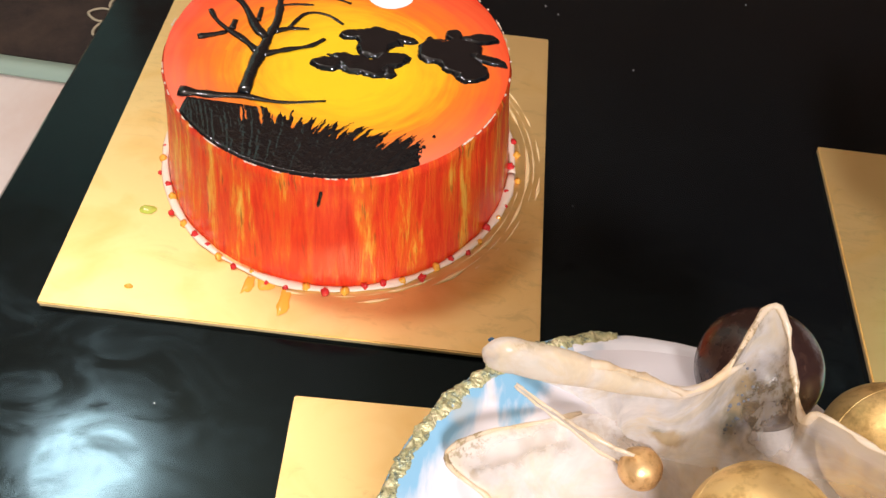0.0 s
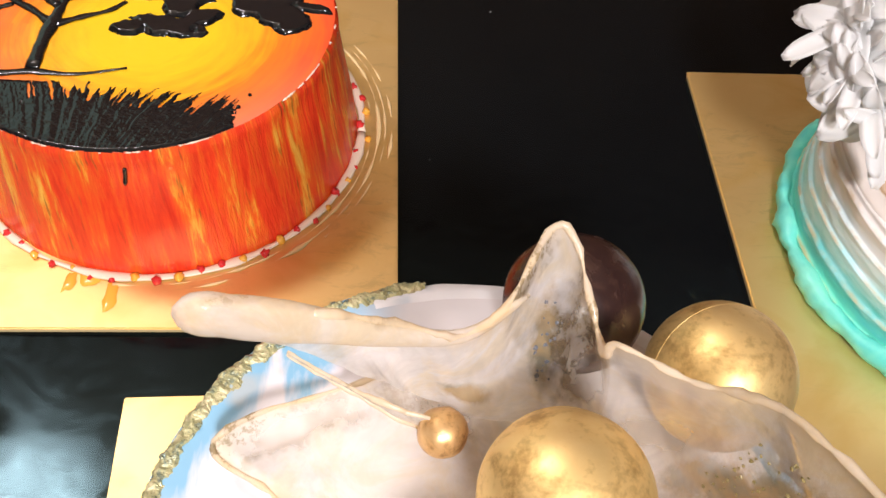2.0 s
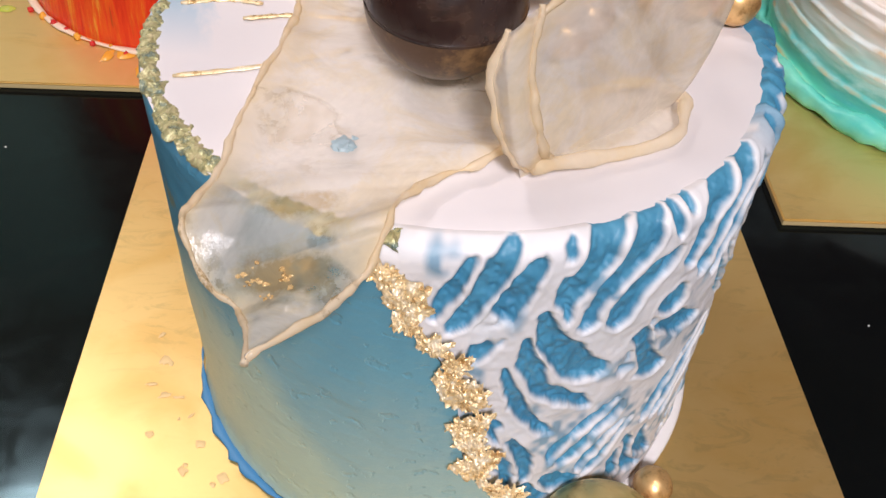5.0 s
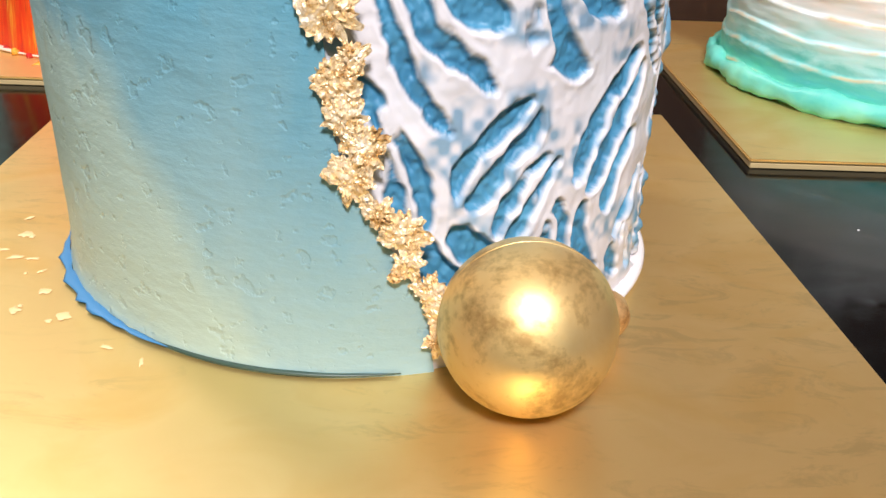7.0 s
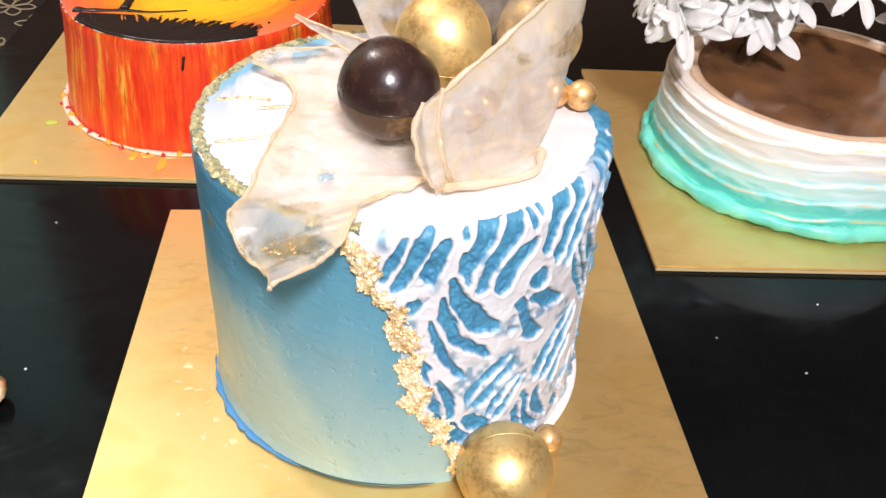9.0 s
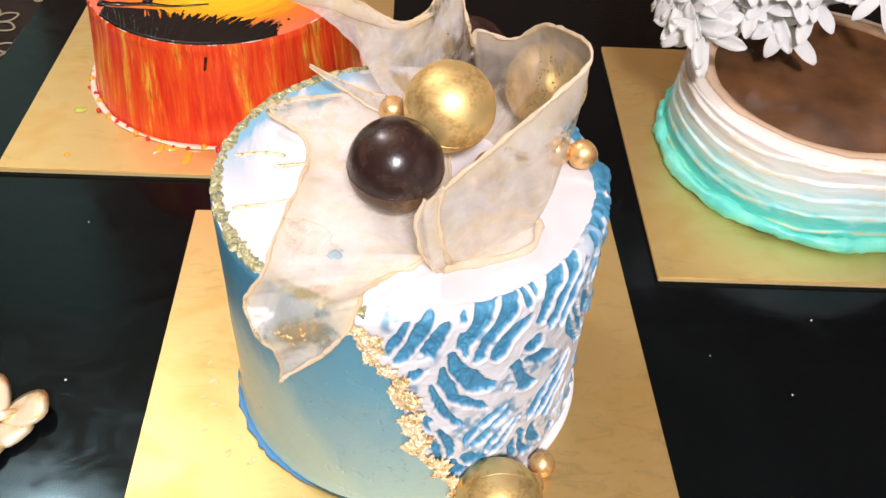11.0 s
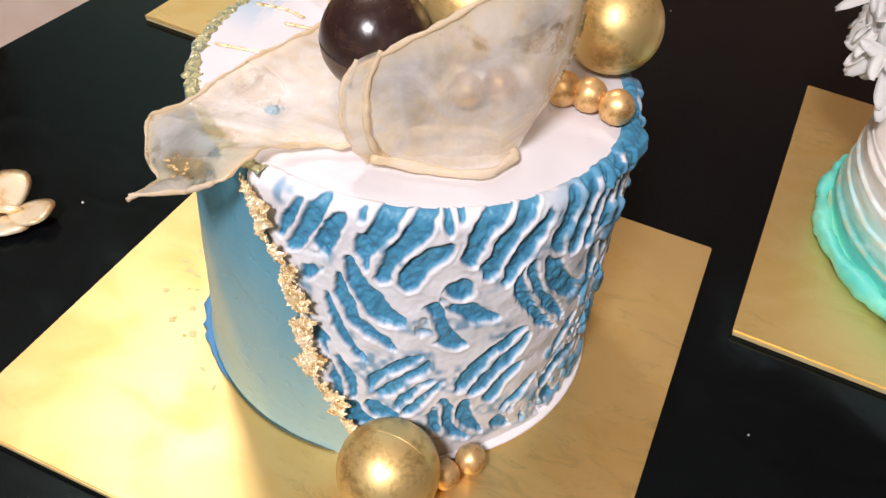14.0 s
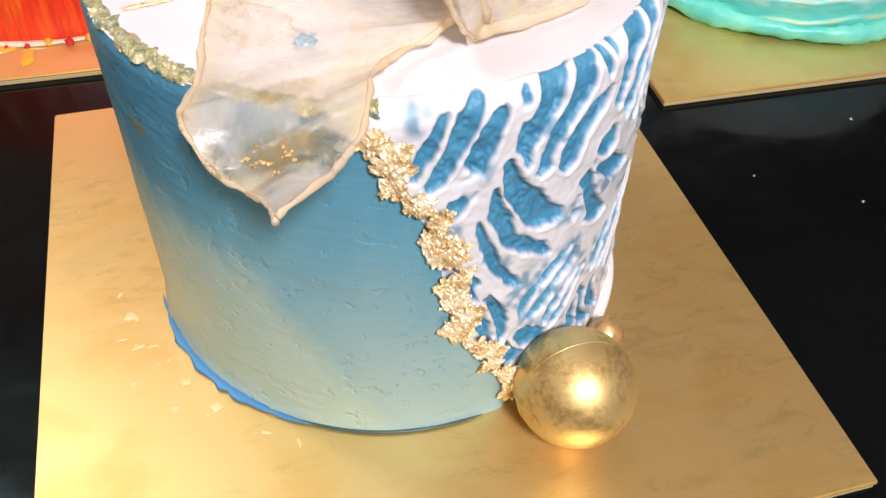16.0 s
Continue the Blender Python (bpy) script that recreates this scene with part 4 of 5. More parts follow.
def flat_sail():
    t = thing("sugar_sheet", 0, 0, 0, "cloudy cream sugar sheet draped over the white cake top", "sugar decoration")
    left = [(.108, .222, .140), (.0700, .2030, .1420), (.0890, .186, .1385), (.0905, .163, .1380), (.0875, .139, .1380), (.0845, .113, .138), (.0815, .098, .1375), (.0802, .0905, .135), (.0845, .0825, .129), (.0915, .0800, .1255), (.0955, .0715, .128), (.098, .060, .132)]
    right = [(.150, .226, .1365), (.150, .200, .1362), (.152, .180, .1362), (.153, .150, .1362), (.152, .124, .1365), (.143, .1165, .137), (.131, .1085, .138), (.1235, .099, .139), (.1205, .089, .139), (.117, .079, .137), (.109, .070, .134), (.0985, .0603, .132)]
    film("draped_film", t, left, right, 120, 34, lambda u, f: (0, 0, -0.0006 * math.sin(math.pi * f) + 0.0045 * math.sin(math.pi * f) * max(0, u - 0.62) * 1.5 + 0.001 * math.sin(u * 22 + f * 5)), rims=("low", "high"), label="cloudy film with gold flecks", thin=lambda u, f: 0.42 * math.sin(math.pi * f) * (u < 0.72), stains=((.76, .35, .07, .22), (.80, .6, .05, .2), (.60, .5, .04, .2)), flecks=(((.72, .84, .2, .5), 22, 0.0007, M_AMBERLEAF, "gold_fleck"), ((.425, .445, .40, .44), 14, 0.0017, M_FADED, "blue_fleck")))
    return t


def bowl_sail():
    t = thing("sugar_sail", 0, 0, 0, "tall cloudy sugar sail curling round the gold ball", "sugar decoration")
    base = [(.149, .113, .134), (.172, .1275, .134), (.1860, .143, .134), (.1845, .168, .1335), (.181, .186, .133), (.172, .197, .132), (.166, .202, .132), (.160, .207, .132), (.157, .209, .132), (.150, .211, .133), (.136, .213, .134), (.120, .212, .150), (.1085, .2005, .1800), (.0920, .1985, .1950), (.0775, .1975, .2025)]
    rim = [(.1425, .115, .166), (.160, .124, .180), (.181, .133, .199), (.1955, .143, .2085), (.1965, .151, .2150), (.185, .182, .2035), (.175, .1966, .188), (.1605, .2067, .1850), (.1590, .2115, .1765), (.1500, .2350, .1905), (.1320, .2105, .1840), (.112, .2040, .1960), (.1010, .2010, .2030), (.0890, .1990, .2080), (.0770, .1970, .2120)]

    def bulge(u, f):
        out = 0.006 * math.sin(math.pi * f) * (0.12 < u < 0.6)
        w = math.sin(math.pi * f)
        return (out * math.cos(2.2 * u - 0.4), -0.004 * w * (u < 0.25), -0.003 * w)

    def window(u, f):
        """Clear patches of the sail: low over the cake top, and two in the wing."""
        low = max(0.0, min(1.0, 1.6 - f / 0.36)) * max(0.0, min(1.0, (u - 0.04) / 0.05)) * (u < 0.42)
        wing = math.exp(-((u - 0.43) / 0.06) ** 2 - ((f - 0.55) / 0.28) ** 2) + 0.7 * math.exp(-((u - 0.27) / 0.04) ** 2 - ((f - 0.6) / 0.25) ** 2)
        front = 0.5 * (0.05 < u < 0.30) * max(0.0, min(1.0, (0.9 - f) / 0.2))
        return min(1.0, max(0.22 * low, 0.45 * front) + 0.85 * wing)
    film("sail_film", t, base, rim, 170, 40, bulge, rims=("high",), label="cloudy film with blistered patches", flat=False, thin=window, stains=((.30, .62, .06, .28), (.355, .35, .03, .2), (.645, .5, .022, .28), (.73, .4, .03, .15), (.46, .4, .03, .2)), flecks=(((.24, .36, .35, .90), 150, 0.00045, M_BURNT, "burnt_fleck"), ((.63, .66, .3, .75), 24, 0.0006, M_SLATE, "slate_fleck")))
    line = spline([(.142, .2190, .1850), (.128, .2092, .1835), (.112, .2035, .1920), (.1005, .2008, .1985), (.0895, .1988, .2035), (.0800, .1974, .2070), (.0735, .1966, .2090)], 30)
    rad = [(0.0006 + 0.0052 * min(1.0, k / 20) ** 0.8) * (1 if k < 25 else math.sqrt(max(0.03, 1 - ((k - 24) / 5) ** 2))) * (1 + 0.12 * fbm(k * 0.2, 0, 0, 1)) for k in range(30)]
    vs, fs = tube_data(line, rad, 16, 0.6, (0, 1, 0))
    end = mesh_from("paddle_end", vs, fs, M_SUGAR)
    end.attributes.new("edge", "FLOAT", "POINT").data.foreach_set("value", [0.3] * len(vs))
    part_mesh("paddle_end", end, t, "rounded end of the sail arm")
    # folded loop at the front
    front = [(.151, .1125, .138), (.166, .1190, .1362), (.178, .1235, .1362), (.1862, .1295, .1365), (.1885, .1380, .1368)]
    back = [(.152, .1185, .1425), (.160, .1315, .1410), (.169, .1410, .1395), (.178, .1462, .1382), (.1858, .1455, .1372)]
    film("loop_film", t, front, back, 50, 14, lambda u, f: (0, 0, 0.0012 * math.sin(math.pi * f)), rims=(), label="flat folded loop lying on the top", thin=lambda u, f: 0.55)
    ring = spline(front + [(.1892, .1412, .1370)] + back[::-1], 70)
    rad = [0.0018 * (0.85 + 0.5 * fbm(p[0], p[1], p[2], 120)) for p in ring]
    vs, fs = tube_data(ring, rad, 10)
    edge = mesh_from("loop_rim", vs, fs, M_SUGAR)
    edge.attributes.new("edge", "FLOAT", "POINT").data.foreach_set("value", [0.75] * len(vs))
    part_mesh("loop_rim", edge, t, "thick tan rim of the loop")
    cuff = [(.1430, .1160, .1690), (.1405, .1125, .1600), (.1425, .1095, .1500), (.1470, .1100, .1410), (.1500, .1125, .1365)]
    cuff2 = [(.1490, .1190, .1730), (.1480, .1130, .1600), (.1505, .1105, .1500), (.1530, .1125, .1420), (.1550, .1160, .1375)]
    film("cuff_film", t, cuff, cuff2, 50, 14, lambda u, f: (-0.0016 * math.sin(math.pi * f), -0.0030 * math.sin(math.pi * f), 0), rims=("low", "high"), rim=0.0011, label="rolled front corner of the sail", thin=lambda u, f: 0.3)
    film("spike_film", t, [(.086, .220, .1535), (.104, .214, .1460), (.122, .208, .138)], [(.0865, .2203, .1545), (.106, .211, .152), (.122, .206, .150)], 24, 8, lambda u, f: (0, 0, 0), rims=("low", "high"), rim=0.0007, label="thin pointed shard")
    return t


flat_sail()
bowl_sail()

# ---- the orange cake ----
OX, OY, OR, OH = -0.0105, 0.4435, 0.0890, 0.0725
OB = 0.0965  # foot radius
DX, DY = -3.5, 12.5  # shift of the painting on the top, millimetres


def on_top(name, pts, w0, w1, parent, z, n=14, label=""):
    line = spline([((x + DX) / 1000, (y + DY) / 1000, z) for x, y in pts], n)
    rad = [1.4 * (w0 + (w1 - w0) * (j / (n - 1)) ** 0.8) * (1 + 0.45 * fbm(*line[j], 170)) / 1000 for j in range(n)]
    part_mesh(name, mesh_from(name, *tube_data(line, rad, 8, 0.3), M_BLACK), parent, label)


def orange_cake():
    t = thing("orange_cake", OX, OY, 0.004, "round orange glazed cake with a black painted tree and white moon", "cake")
    nu, nv = 220, 30
    verts = []
    for a in range(nu):
        for b in range(nv):
            th, f = 2 * math.pi * a / nu, b / (nv - 1)
            rr = OB + (OR - OB) * min(1.0, f * 1.15) + 0.0007 * fbm(math.cos(th), math.sin(th), f * 0.3, 6) - 0.0016 * max(0, (f - 0.95) / 0.05) ** 2
            verts.append((rr * math.cos(th), rr * math.sin(th), OH * f))
    part_mesh("glazed_side", mesh_from("glazed_side", verts, grid_faces(nu, nv, True), M_OSIDE), t, "red and orange streaked glaze")
    verts, fs, n, rings = [(0, 0, OH + 0.001)], [], 140, 16
    for a in range(1, rings + 1):
        for b in range(n):
            th, rr = 2 * math.pi * b / n, (OR - 0.0012) * a / rings
            verts.append((rr * math.cos(th), rr * math.sin(th), OH + 0.001 + 0.0004 * fbm(rr * math.cos(th), rr * math.sin(th), 3, 60) - 0.001 * (a == rings)))
    fs += [(0, 1 + b, 1 + (b + 1) % n) for b in range(n)]
    for a in range(rings - 1):
        for b in range(n):
            c = (b + 1) % n
            fs.append((1 + a * n + b, 1 + (a + 1) * n + b, 1 + (a + 1) * n + c, 1 + a * n + c))
    part_mesh("glazed_top", mesh_from("glazed_top", verts, fs, M_OTOP), t, "yellow to red sunset glaze")
    # worn pale rim in broken pieces
    bits = []
    for k in range(75):
        th = random.uniform(0, 2 * math.pi)
        span = random.uniform(0.01, 0.05) * (3 if k % 6 == 0 else 1)
        rr = OR - 0.0006
        line = [(rr * math.cos(th + span * j / 7), rr * math.sin(th + span * j / 7), OH + 0.0003) for j in range(8)]
        bits.append(tube_data(line, [0.0005 * math.sin(math.pi * (j + 0.6) / 8) * random.uniform(0.3, 1.4) for j in range(8)], 6, 0.8))
    tagged(part_mesh("worn_rim", mesh_from("worn_rim", *join(bits), M_RIM), t, "pale bare cream along the rim"), kind="stuff")
    z = OH + 0.0014
    on_top("tree_trunk", [(-35.6, -54), (-36, -36), (-35, -22), (-34, -10), (-33, 5), (-36, 23), (-40, 33)], 2.5, 1.2, t, z, 24, "black gel trunk")
    B = "tree_branch"
    on_top(B, [(-34.5, -24.6), (-46.7, -14.5), (-56.4, -8.7), (-63.9, -2.4), (-69.0, 5)], 1.6, 1.0, t, z)
    on_top(B, [(-55.9, -11.1), (-61.7, -14.4), (-69.1, -17.9)], 1.0, 1.6, t, z)
    on_top(B, [(-54.0, -8.3), (-54.1, -0.9)], 1.6, 1.0, t, z, 6)
    on_top(B, [(-34.5, -24.6), (-22.7, -18.1), (-12.0, -12.9), (-5.7, -5.9)], 1.6, 0.8, t, z)
    on_top(B, [(-34.8, -11.5), (-42.3, -4.1), (-52.8, 12.2), (-62.8, 21.2), (-70.6, 28.1)], 2.0, 0.9, t, z)
    on_top(B, [(-63.6, 21.0), (-74.9, 13.9)], 0.9, 0.7, t, z, 6)
    on_top(B, [(-62.2, 22.6), (-61.9, 32.2)], 1.1, 1.4, t, z, 6)
    on_top(B, [(-42.6, 0.9), (-43.3, 12.3)], 1.1, 0.8, t, z, 6)
    on_top(B, [(-32.0, -5.0), (-24.3, -1.3), (-15.2, 0.1)], 1.6, 0.7, t, z)
    on_top(B, [(-25.9, -1.6), (-19.9, 12.1), (-9.0, 13.8), (1.4, 7.7)], 1.0, 0.7, t, z)
    on_top(B, [(-33.8, 16.4), (-26.4, 18.9), (-17.1, 20.4)], 1.2, 0.6, t, z)
    on_top(B, [(-39.8, 33.0), (-46.4, 43.1), (-55.4, 47.4)], 1.5, 0.8, t, z)
    on_top(B, [(-40.1, 34.3), (-38.2, 43.0)], 1.2, 1.2, t, z, 6)
    on_top(B, [(-36.5, 25.3), (-27.2, 32.3), (-14.0, 38.5), (-1.3, 49.0), (16.1, 54.7), (50.3, 59.3)], 1.3, 0.4, t, z, 26)
    on_top(B, [(-27.2, 32.3), (-30.4, 54.4), (-28.1, 66.6)], 1.2, 0.7, t, z)
    on_top(B, [(-39.5, 58.7), (-30.8, 56.6), (-24.6, 62.7)], 0.6, 0.8, t, z)
    on_top(B, [(-20.8, 36.0), (-17.4, 47.8), (-9.9, 63.6)], 1.4, 0.8, t, z)
    on_top(B, [(-23.7, 32.8), (-7.1, 28.6), (2.1, 26.0)], 1.0, 0.7, t, z)
    on_top(B, [(-4.6, 47.0), (1.0, 58.0)], 1.1, 0.7, t, z, 6)
    # moon
    vs, fs = blob_data(ragged(0.0215 + DX / 1000, 0.0385 + DY / 1000, 0.0128, 0.0122, 40, 0.03), 0.0016)
    part_mesh("moon", mesh_from("moon", [(a, b, c + OH + 0.0012) for a, b, c in vs], fs, M_MOON), t, "white fondant disc")
    # two plain dark gel shapes side by side

    def shape(lobes):
        """One gel shape with the joined outline of several lobes, as a height field."""
        cell = 0.00045
        xs = np.arange(-0.016, 0.095, cell)
        ys = np.arange(-0.050, 0.040, cell)
        f = np.full((len(xs), len(ys)), -1.0)
        wob = np.array([[0.22 * fbm(x, y, lobes[0][0], 150) for y in ys] for x in xs])
        for x, y, rx, ry, w in lobes:
            w = radians(w)
            dx, dy = xs[:, None] - (x + DX) / 1000, ys[None, :] - (y + DY) / 1000
            p, q = (dx * math.cos(w) + dy * math.sin(w)) / (rx * 1.2e-3), (dy * math.cos(w) - dx * math.sin(w)) / (ry * 1.2e-3)
            f = np.maximum(f, 1 - np.sqrt(p * p + q * q))
        f = f + wob
        verts, faces, index = [], [], {}
        for a in range(len(xs) - 1):
            for b in range(len(ys) - 1):
                quad = ((a, b), (a + 1, b), (a + 1, b + 1), (a, b + 1))
                if max(f[c] for c in quad) > 0.02:
                    for c in quad:
                        if c not in index:
                            index[c] = len(verts)
                            verts.append((xs[c[0]], ys[c[1]], OH + 0.0006 + 0.0030 * max(0.0, min(1.0, f[c] * 4)) ** 0.5 * 0.8))
                    faces.append(tuple(index[c] for c in quad))
        part_mesh("gel_shape", mesh_from("gel_shape", verts, faces, M_BLACK), t, "glossy black gel shape")
    shape([(21, 1, 12, 7, 0), (7, 0, 6, 3, 10), (33, 2, 8, 2.5, -5), (20, -8, 7, 7, 0), (16, -22, 15, 6, -8), (31, -15, 8, 5, 30), (0, -24, 8, 4.5, 5)])
    shape([(53, -3, 9, 9, 0), (64, 0, 10, 8, 0), (66, -12, 12, 7, -15), (74, 11, 9, 3.2, 8), (60, 11, 4, 4, 0), (80, -5, 8, 2.6, -8), (73, -18, 7, 5, 30)])
    # hill: long dark stroke and upward blades
    on_top("hill_line", [(-66, -58.5), (-50, -58.0), (-35.4, -56.0), (-16.4, -56.5), (4.4, -51.3)], 2.4, 0.5, t, z, 26, "black gel ground line")
    verts, faces, index, cell = [], [], {}, 0.4
    nx, ny = 300, 110

    def depth(a, b):
        """How far a spot lies inside the brushed mass, in millimetres."""
        x, y = -68 + a * cell, -90 + b * cell
        foot = -math.sqrt(max(0.0, 88.6 ** 2 - x * x))
        up = y - foot
        q = x - up * (x + 12) * 0.013 + 0.6 * fbm(x, y, 3, 0.2)
        top = DY + (-59 if x < -5 else -61 - 0.05 * x)
        streak = 4.5 * fbm(q, y * 0.06, 0, 0.35, 3) + 4.0 * fbm(q, y * 0.04, 5, 1.1, 2)
        reach = top + (-1 if x < -30 else -3 + 1.6 * streak)
        gap = 6.0 * (fbm(q, y * 0.05, 9, 0.9, 3) + 0.30) + 0.28 * (top - y - 4) if x > -38 else 9
        return min(up, 0.5 * (reach - y), gap, (x + 66) * 0.7, (52 - x) * 0.7 + 2.0 * fbm(x, y, 1, 0.3)), q
    field = [[depth(a, b) for b in range(ny)] for a in range(nx)]
    for a in range(nx - 1):
        for b in range(ny - 1):
            quad = ((a, b), (a + 1, b), (a + 1, b + 1), (a, b + 1))
            if min(field[c][d][0] for c, d in quad) > 0:
                for c in quad:
                    if c not in index:
                        f, q = field[c[0]][c[1]]
                        index[c] = len(verts)
                        verts.append(((-68 + c[0] * cell) / 1000, (-90 + c[1] * cell) / 1000, OH + 0.0005 + 0.0011 * min(1.0, f / 1.5) + 0.00022 * fbm(q, c[1] * 0.02, 2, 0.5, 2)))
                faces.append(tuple(index[c] for c in quad))
    part_mesh("hill", mesh_from("hill", verts, faces, M_BLACK), t, "black gel hill brushed upward in streaks")
    for x, y, r in ((59.3, -64.8, 0.9), (55.5, -72.5, 1.1), (53, -74, 0.6)):
        vs, f = blob_data(ragged((x + DX) / 1000, (y + DY) / 1000, r / 1000, r / 1000, 10, 0.1), 0.0009, rings=3)
        part_mesh("gel_dot", mesh_from("gel_dot", [(a, b, c + OH + 0.0012) for a, b, c in vs], f, M_BLACK), t, "black gel dot")
    drip = [(0.0090, -OR - 0.0006, 0.0655), (0.0083, -OR - 0.0012, 0.061), (0.0073, -OR - 0.0018, 0.056)]
    part_mesh("gel_drip", mesh_from("gel_drip", *tube_data(spline(drip, 8), [0.0007, 0.0009, 0.0009, 0.0008, 0.0008, 0.0009, 0.0009, 0.0004], 6, 0.6, (0, 1, 0)), M_BLACK), t, "black gel drip")
    # cream ring and gel crumbs round the foot
    ring = [((OB + 0.0025) * math.cos(w), (OB + 0.0025) * math.sin(w), 0.0010) for w in np.linspace(0, 2 * math.pi, 121)]
    rad = [0.0028 * (0.8 + 0.7 * fbm(p[0], p[1], 0, 40)) for p in ring]
    part_mesh("foot_cream", mesh_from("foot_cream", *tube_data(ring, rad, 8, 0.4), M_RIM), t, "pale cream ring at the foot")
    for gap, start, stop, wide in ((0.0075, -95, 20, 0.0010), (0.0115, -75, 55, 0.0013), (0.0150, -40, 42, 0.0008), (0.0185, -12, 38, 0.0010)):
        arc = [((OB + gap) * math.cos(w), (OB + gap - 0.001) * math.sin(w), 0.0004) for w in np.linspace(radians(start), radians(stop), 70)]
        rad = [0.8 * wide * max(0.02, 0.35 + 1.9 * fbm(p[0], p[1], gap * 300, 60)) for p in arc]
        part_mesh("foot_cream", mesh_from("foot_cream", *tube_data(arc, rad, 6, 0.35), M_SMEAR), t, "thin cream line left by the spatula")
    crumbs = [(w, random.uniform(0.001, 0.0065), random.uniform(0.0012, 0.0026), m) for w, m in zip(np.linspace(-170, 20, 34), [M_RED, M_AMBER, M_RED, M_RED, M_AMBER] * 7)]
    for w, d, r, m in crumbs:
        vs, f = ball_data(r, 10, 7, dent=0.5, seed=w)
        c = Vector(((OB + d) * math.cos(radians(w)), (OB + d) * math.sin(radians(w)), r * 0.6))
        part_mesh("gel_crumb", mesh_from("gel_crumb", [p + c for p in vs], f, m), t, "shiny gel crumb")
    for x, y, rx, ry, w in ((-0.008, -0.1085, 0.0035, 0.009, 80), (-0.028, -0.1015, 0.003, 0.006, 70), (-0.020, -0.0995, 0.006, 0.004, 0)):
        vs, f = blob_data(ragged(x, y, rx, ry, 16, 0.5, radians(w - 80), w), 0.0009, rings=3)
        part_mesh("gel_run", mesh_from("gel_run", [(a, b, c + 0.0002) for a, b, c in vs], f, M_AMBER), t, "amber gel run")
    for x, y, r, m in ((-0.086, -0.1135, 0.0022, M_AMBER), (-0.093, -0.0635, 0.0045, M_LIME), (0.098, -0.1135, 0.002, M_TEALSPOT)):
        vs, f = blob_data(ragged(x, y, r, r * 0.7, 14, 0.2, 0, x * 50), 0.0012, rings=3)
        part_mesh("gel_drop", mesh_from("gel_drop", [(a, b, c + 0.0002) for a, b, c in vs], f, m), t, "small gel drop on the board")
    return t


orange_cake()

# ---- the teal cake ----
TX, TY, TR, TH = 0.4045, 0.3790, 0.0985, 0.0605


def teal_cake():
    t = thing("teal_cake", TX, TY, 0.004, "round cake with rough teal to white cream bands and gold edges", "cake")
    nu, nv = 260, 110
    verts, crest = [], []
    for a in range(nu):
        th = 2 * math.pi * a / nu
        for b in range(nv):
            f = b / (nv - 1)
            h = TH * f
            ph = h / 0.0115 + 0.40 * fbm(math.cos(th), math.sin(th), 0.3, 1.4) + 0.10 * fbm(math.cos(th), math.sin(th), h * 30, 5)
            w = ph - math.floor(ph)
            lip = max(0.0, 1 - abs(w - 0.90) / 0.10)
            rr = TR - 0.0030 + 0.0019 * w ** 1.6 * (w < 0.86) + 0.0015 * (w >= 0.86) * (1 - (w - 0.86) / 0.14) + 0.003 * (1 - f)
            rr += 0.0004 * fbm(math.cos(th) * 2, math.sin(th) * 2, h * 60, 3) - 0.004 * max(0, (f - 0.96) / 0.04) ** 2
            verts.append((rr * math.cos(th), rr * math.sin(th), h))
            crest.append(lip)
    me = mesh_from("banded_side", verts, grid_faces(nu, nv, True), M_TEAL)
    me.attributes.new("crest", "FLOAT", "POINT").data.foreach_set("value", crest)
    part_mesh("banded_side", me, t, "teal to white cream in rough bands")
    prof = ((0.0945, TH - 0.0035), (0.0948, TH - 0.0012), (0.0930, TH + 0.0004), (0.0890, TH + 0.0008), (0.0835, TH + 0.0004), (0.0795, TH - 0.0002), (0.0770, TH - 0.0014))
    n = 160
    verts = [((r + 0.0008 * fbm(math.cos(2 * math.pi * a / n), math.sin(2 * math.pi * a / n), k, 3)) * math.cos(2 * math.pi * a / n), (r + 0.0008 * fbm(math.cos(2 * math.pi * a / n), math.sin(2 * math.pi * a / n), k, 3)) * math.sin(2 * math.pi * a / n), z) for a in range(n) for k, (r, z) in enumerate(prof)]
    part_mesh("tan_ring", mesh_from("tan_ring", verts, grid_faces(n, len(prof), True), M_CREAMRING), t, "tan cream ring round the top")
    bm = bmesh.new()
    bmesh.ops.create_circle(bm, cap_ends=True, radius=0.0785, segments=120)
    bmesh.ops.translate(bm, vec=(0, 0, TH - 0.0012), verts=bm.verts[:])
    part("glaze_disc", bm, M_CHOC, t, "brown mirror glaze", False)
    ring = [((TR + 0.003 + 0.0022 * fbm(math.cos(w), math.sin(w), 2, 4)) * math.cos(w), (TR + 0.003 + 0.0022 * fbm(math.cos(w), math.sin(w), 2, 4)) * math.sin(w), 0.0055) for w in np.linspace(0, 2 * math.pi, 181)]
    rad = [0.0042 * (1 + 0.5 * fbm(p[0], p[1], 0, 60)) for p in ring]
    vs, fs = tube_data(ring, rad, 14, 1.2)
    vs = [p + noise.noise_vector(p * 170) * 0.0016 + noise.noise_vector(p * 520) * 0.0006 for p in vs]
    part_mesh("foot_ruffle", mesh_from("foot_ruffle", vs, fs, M_RUFFLE), t, "turquoise cream ruffle at the foot")
    return t


teal_cake()


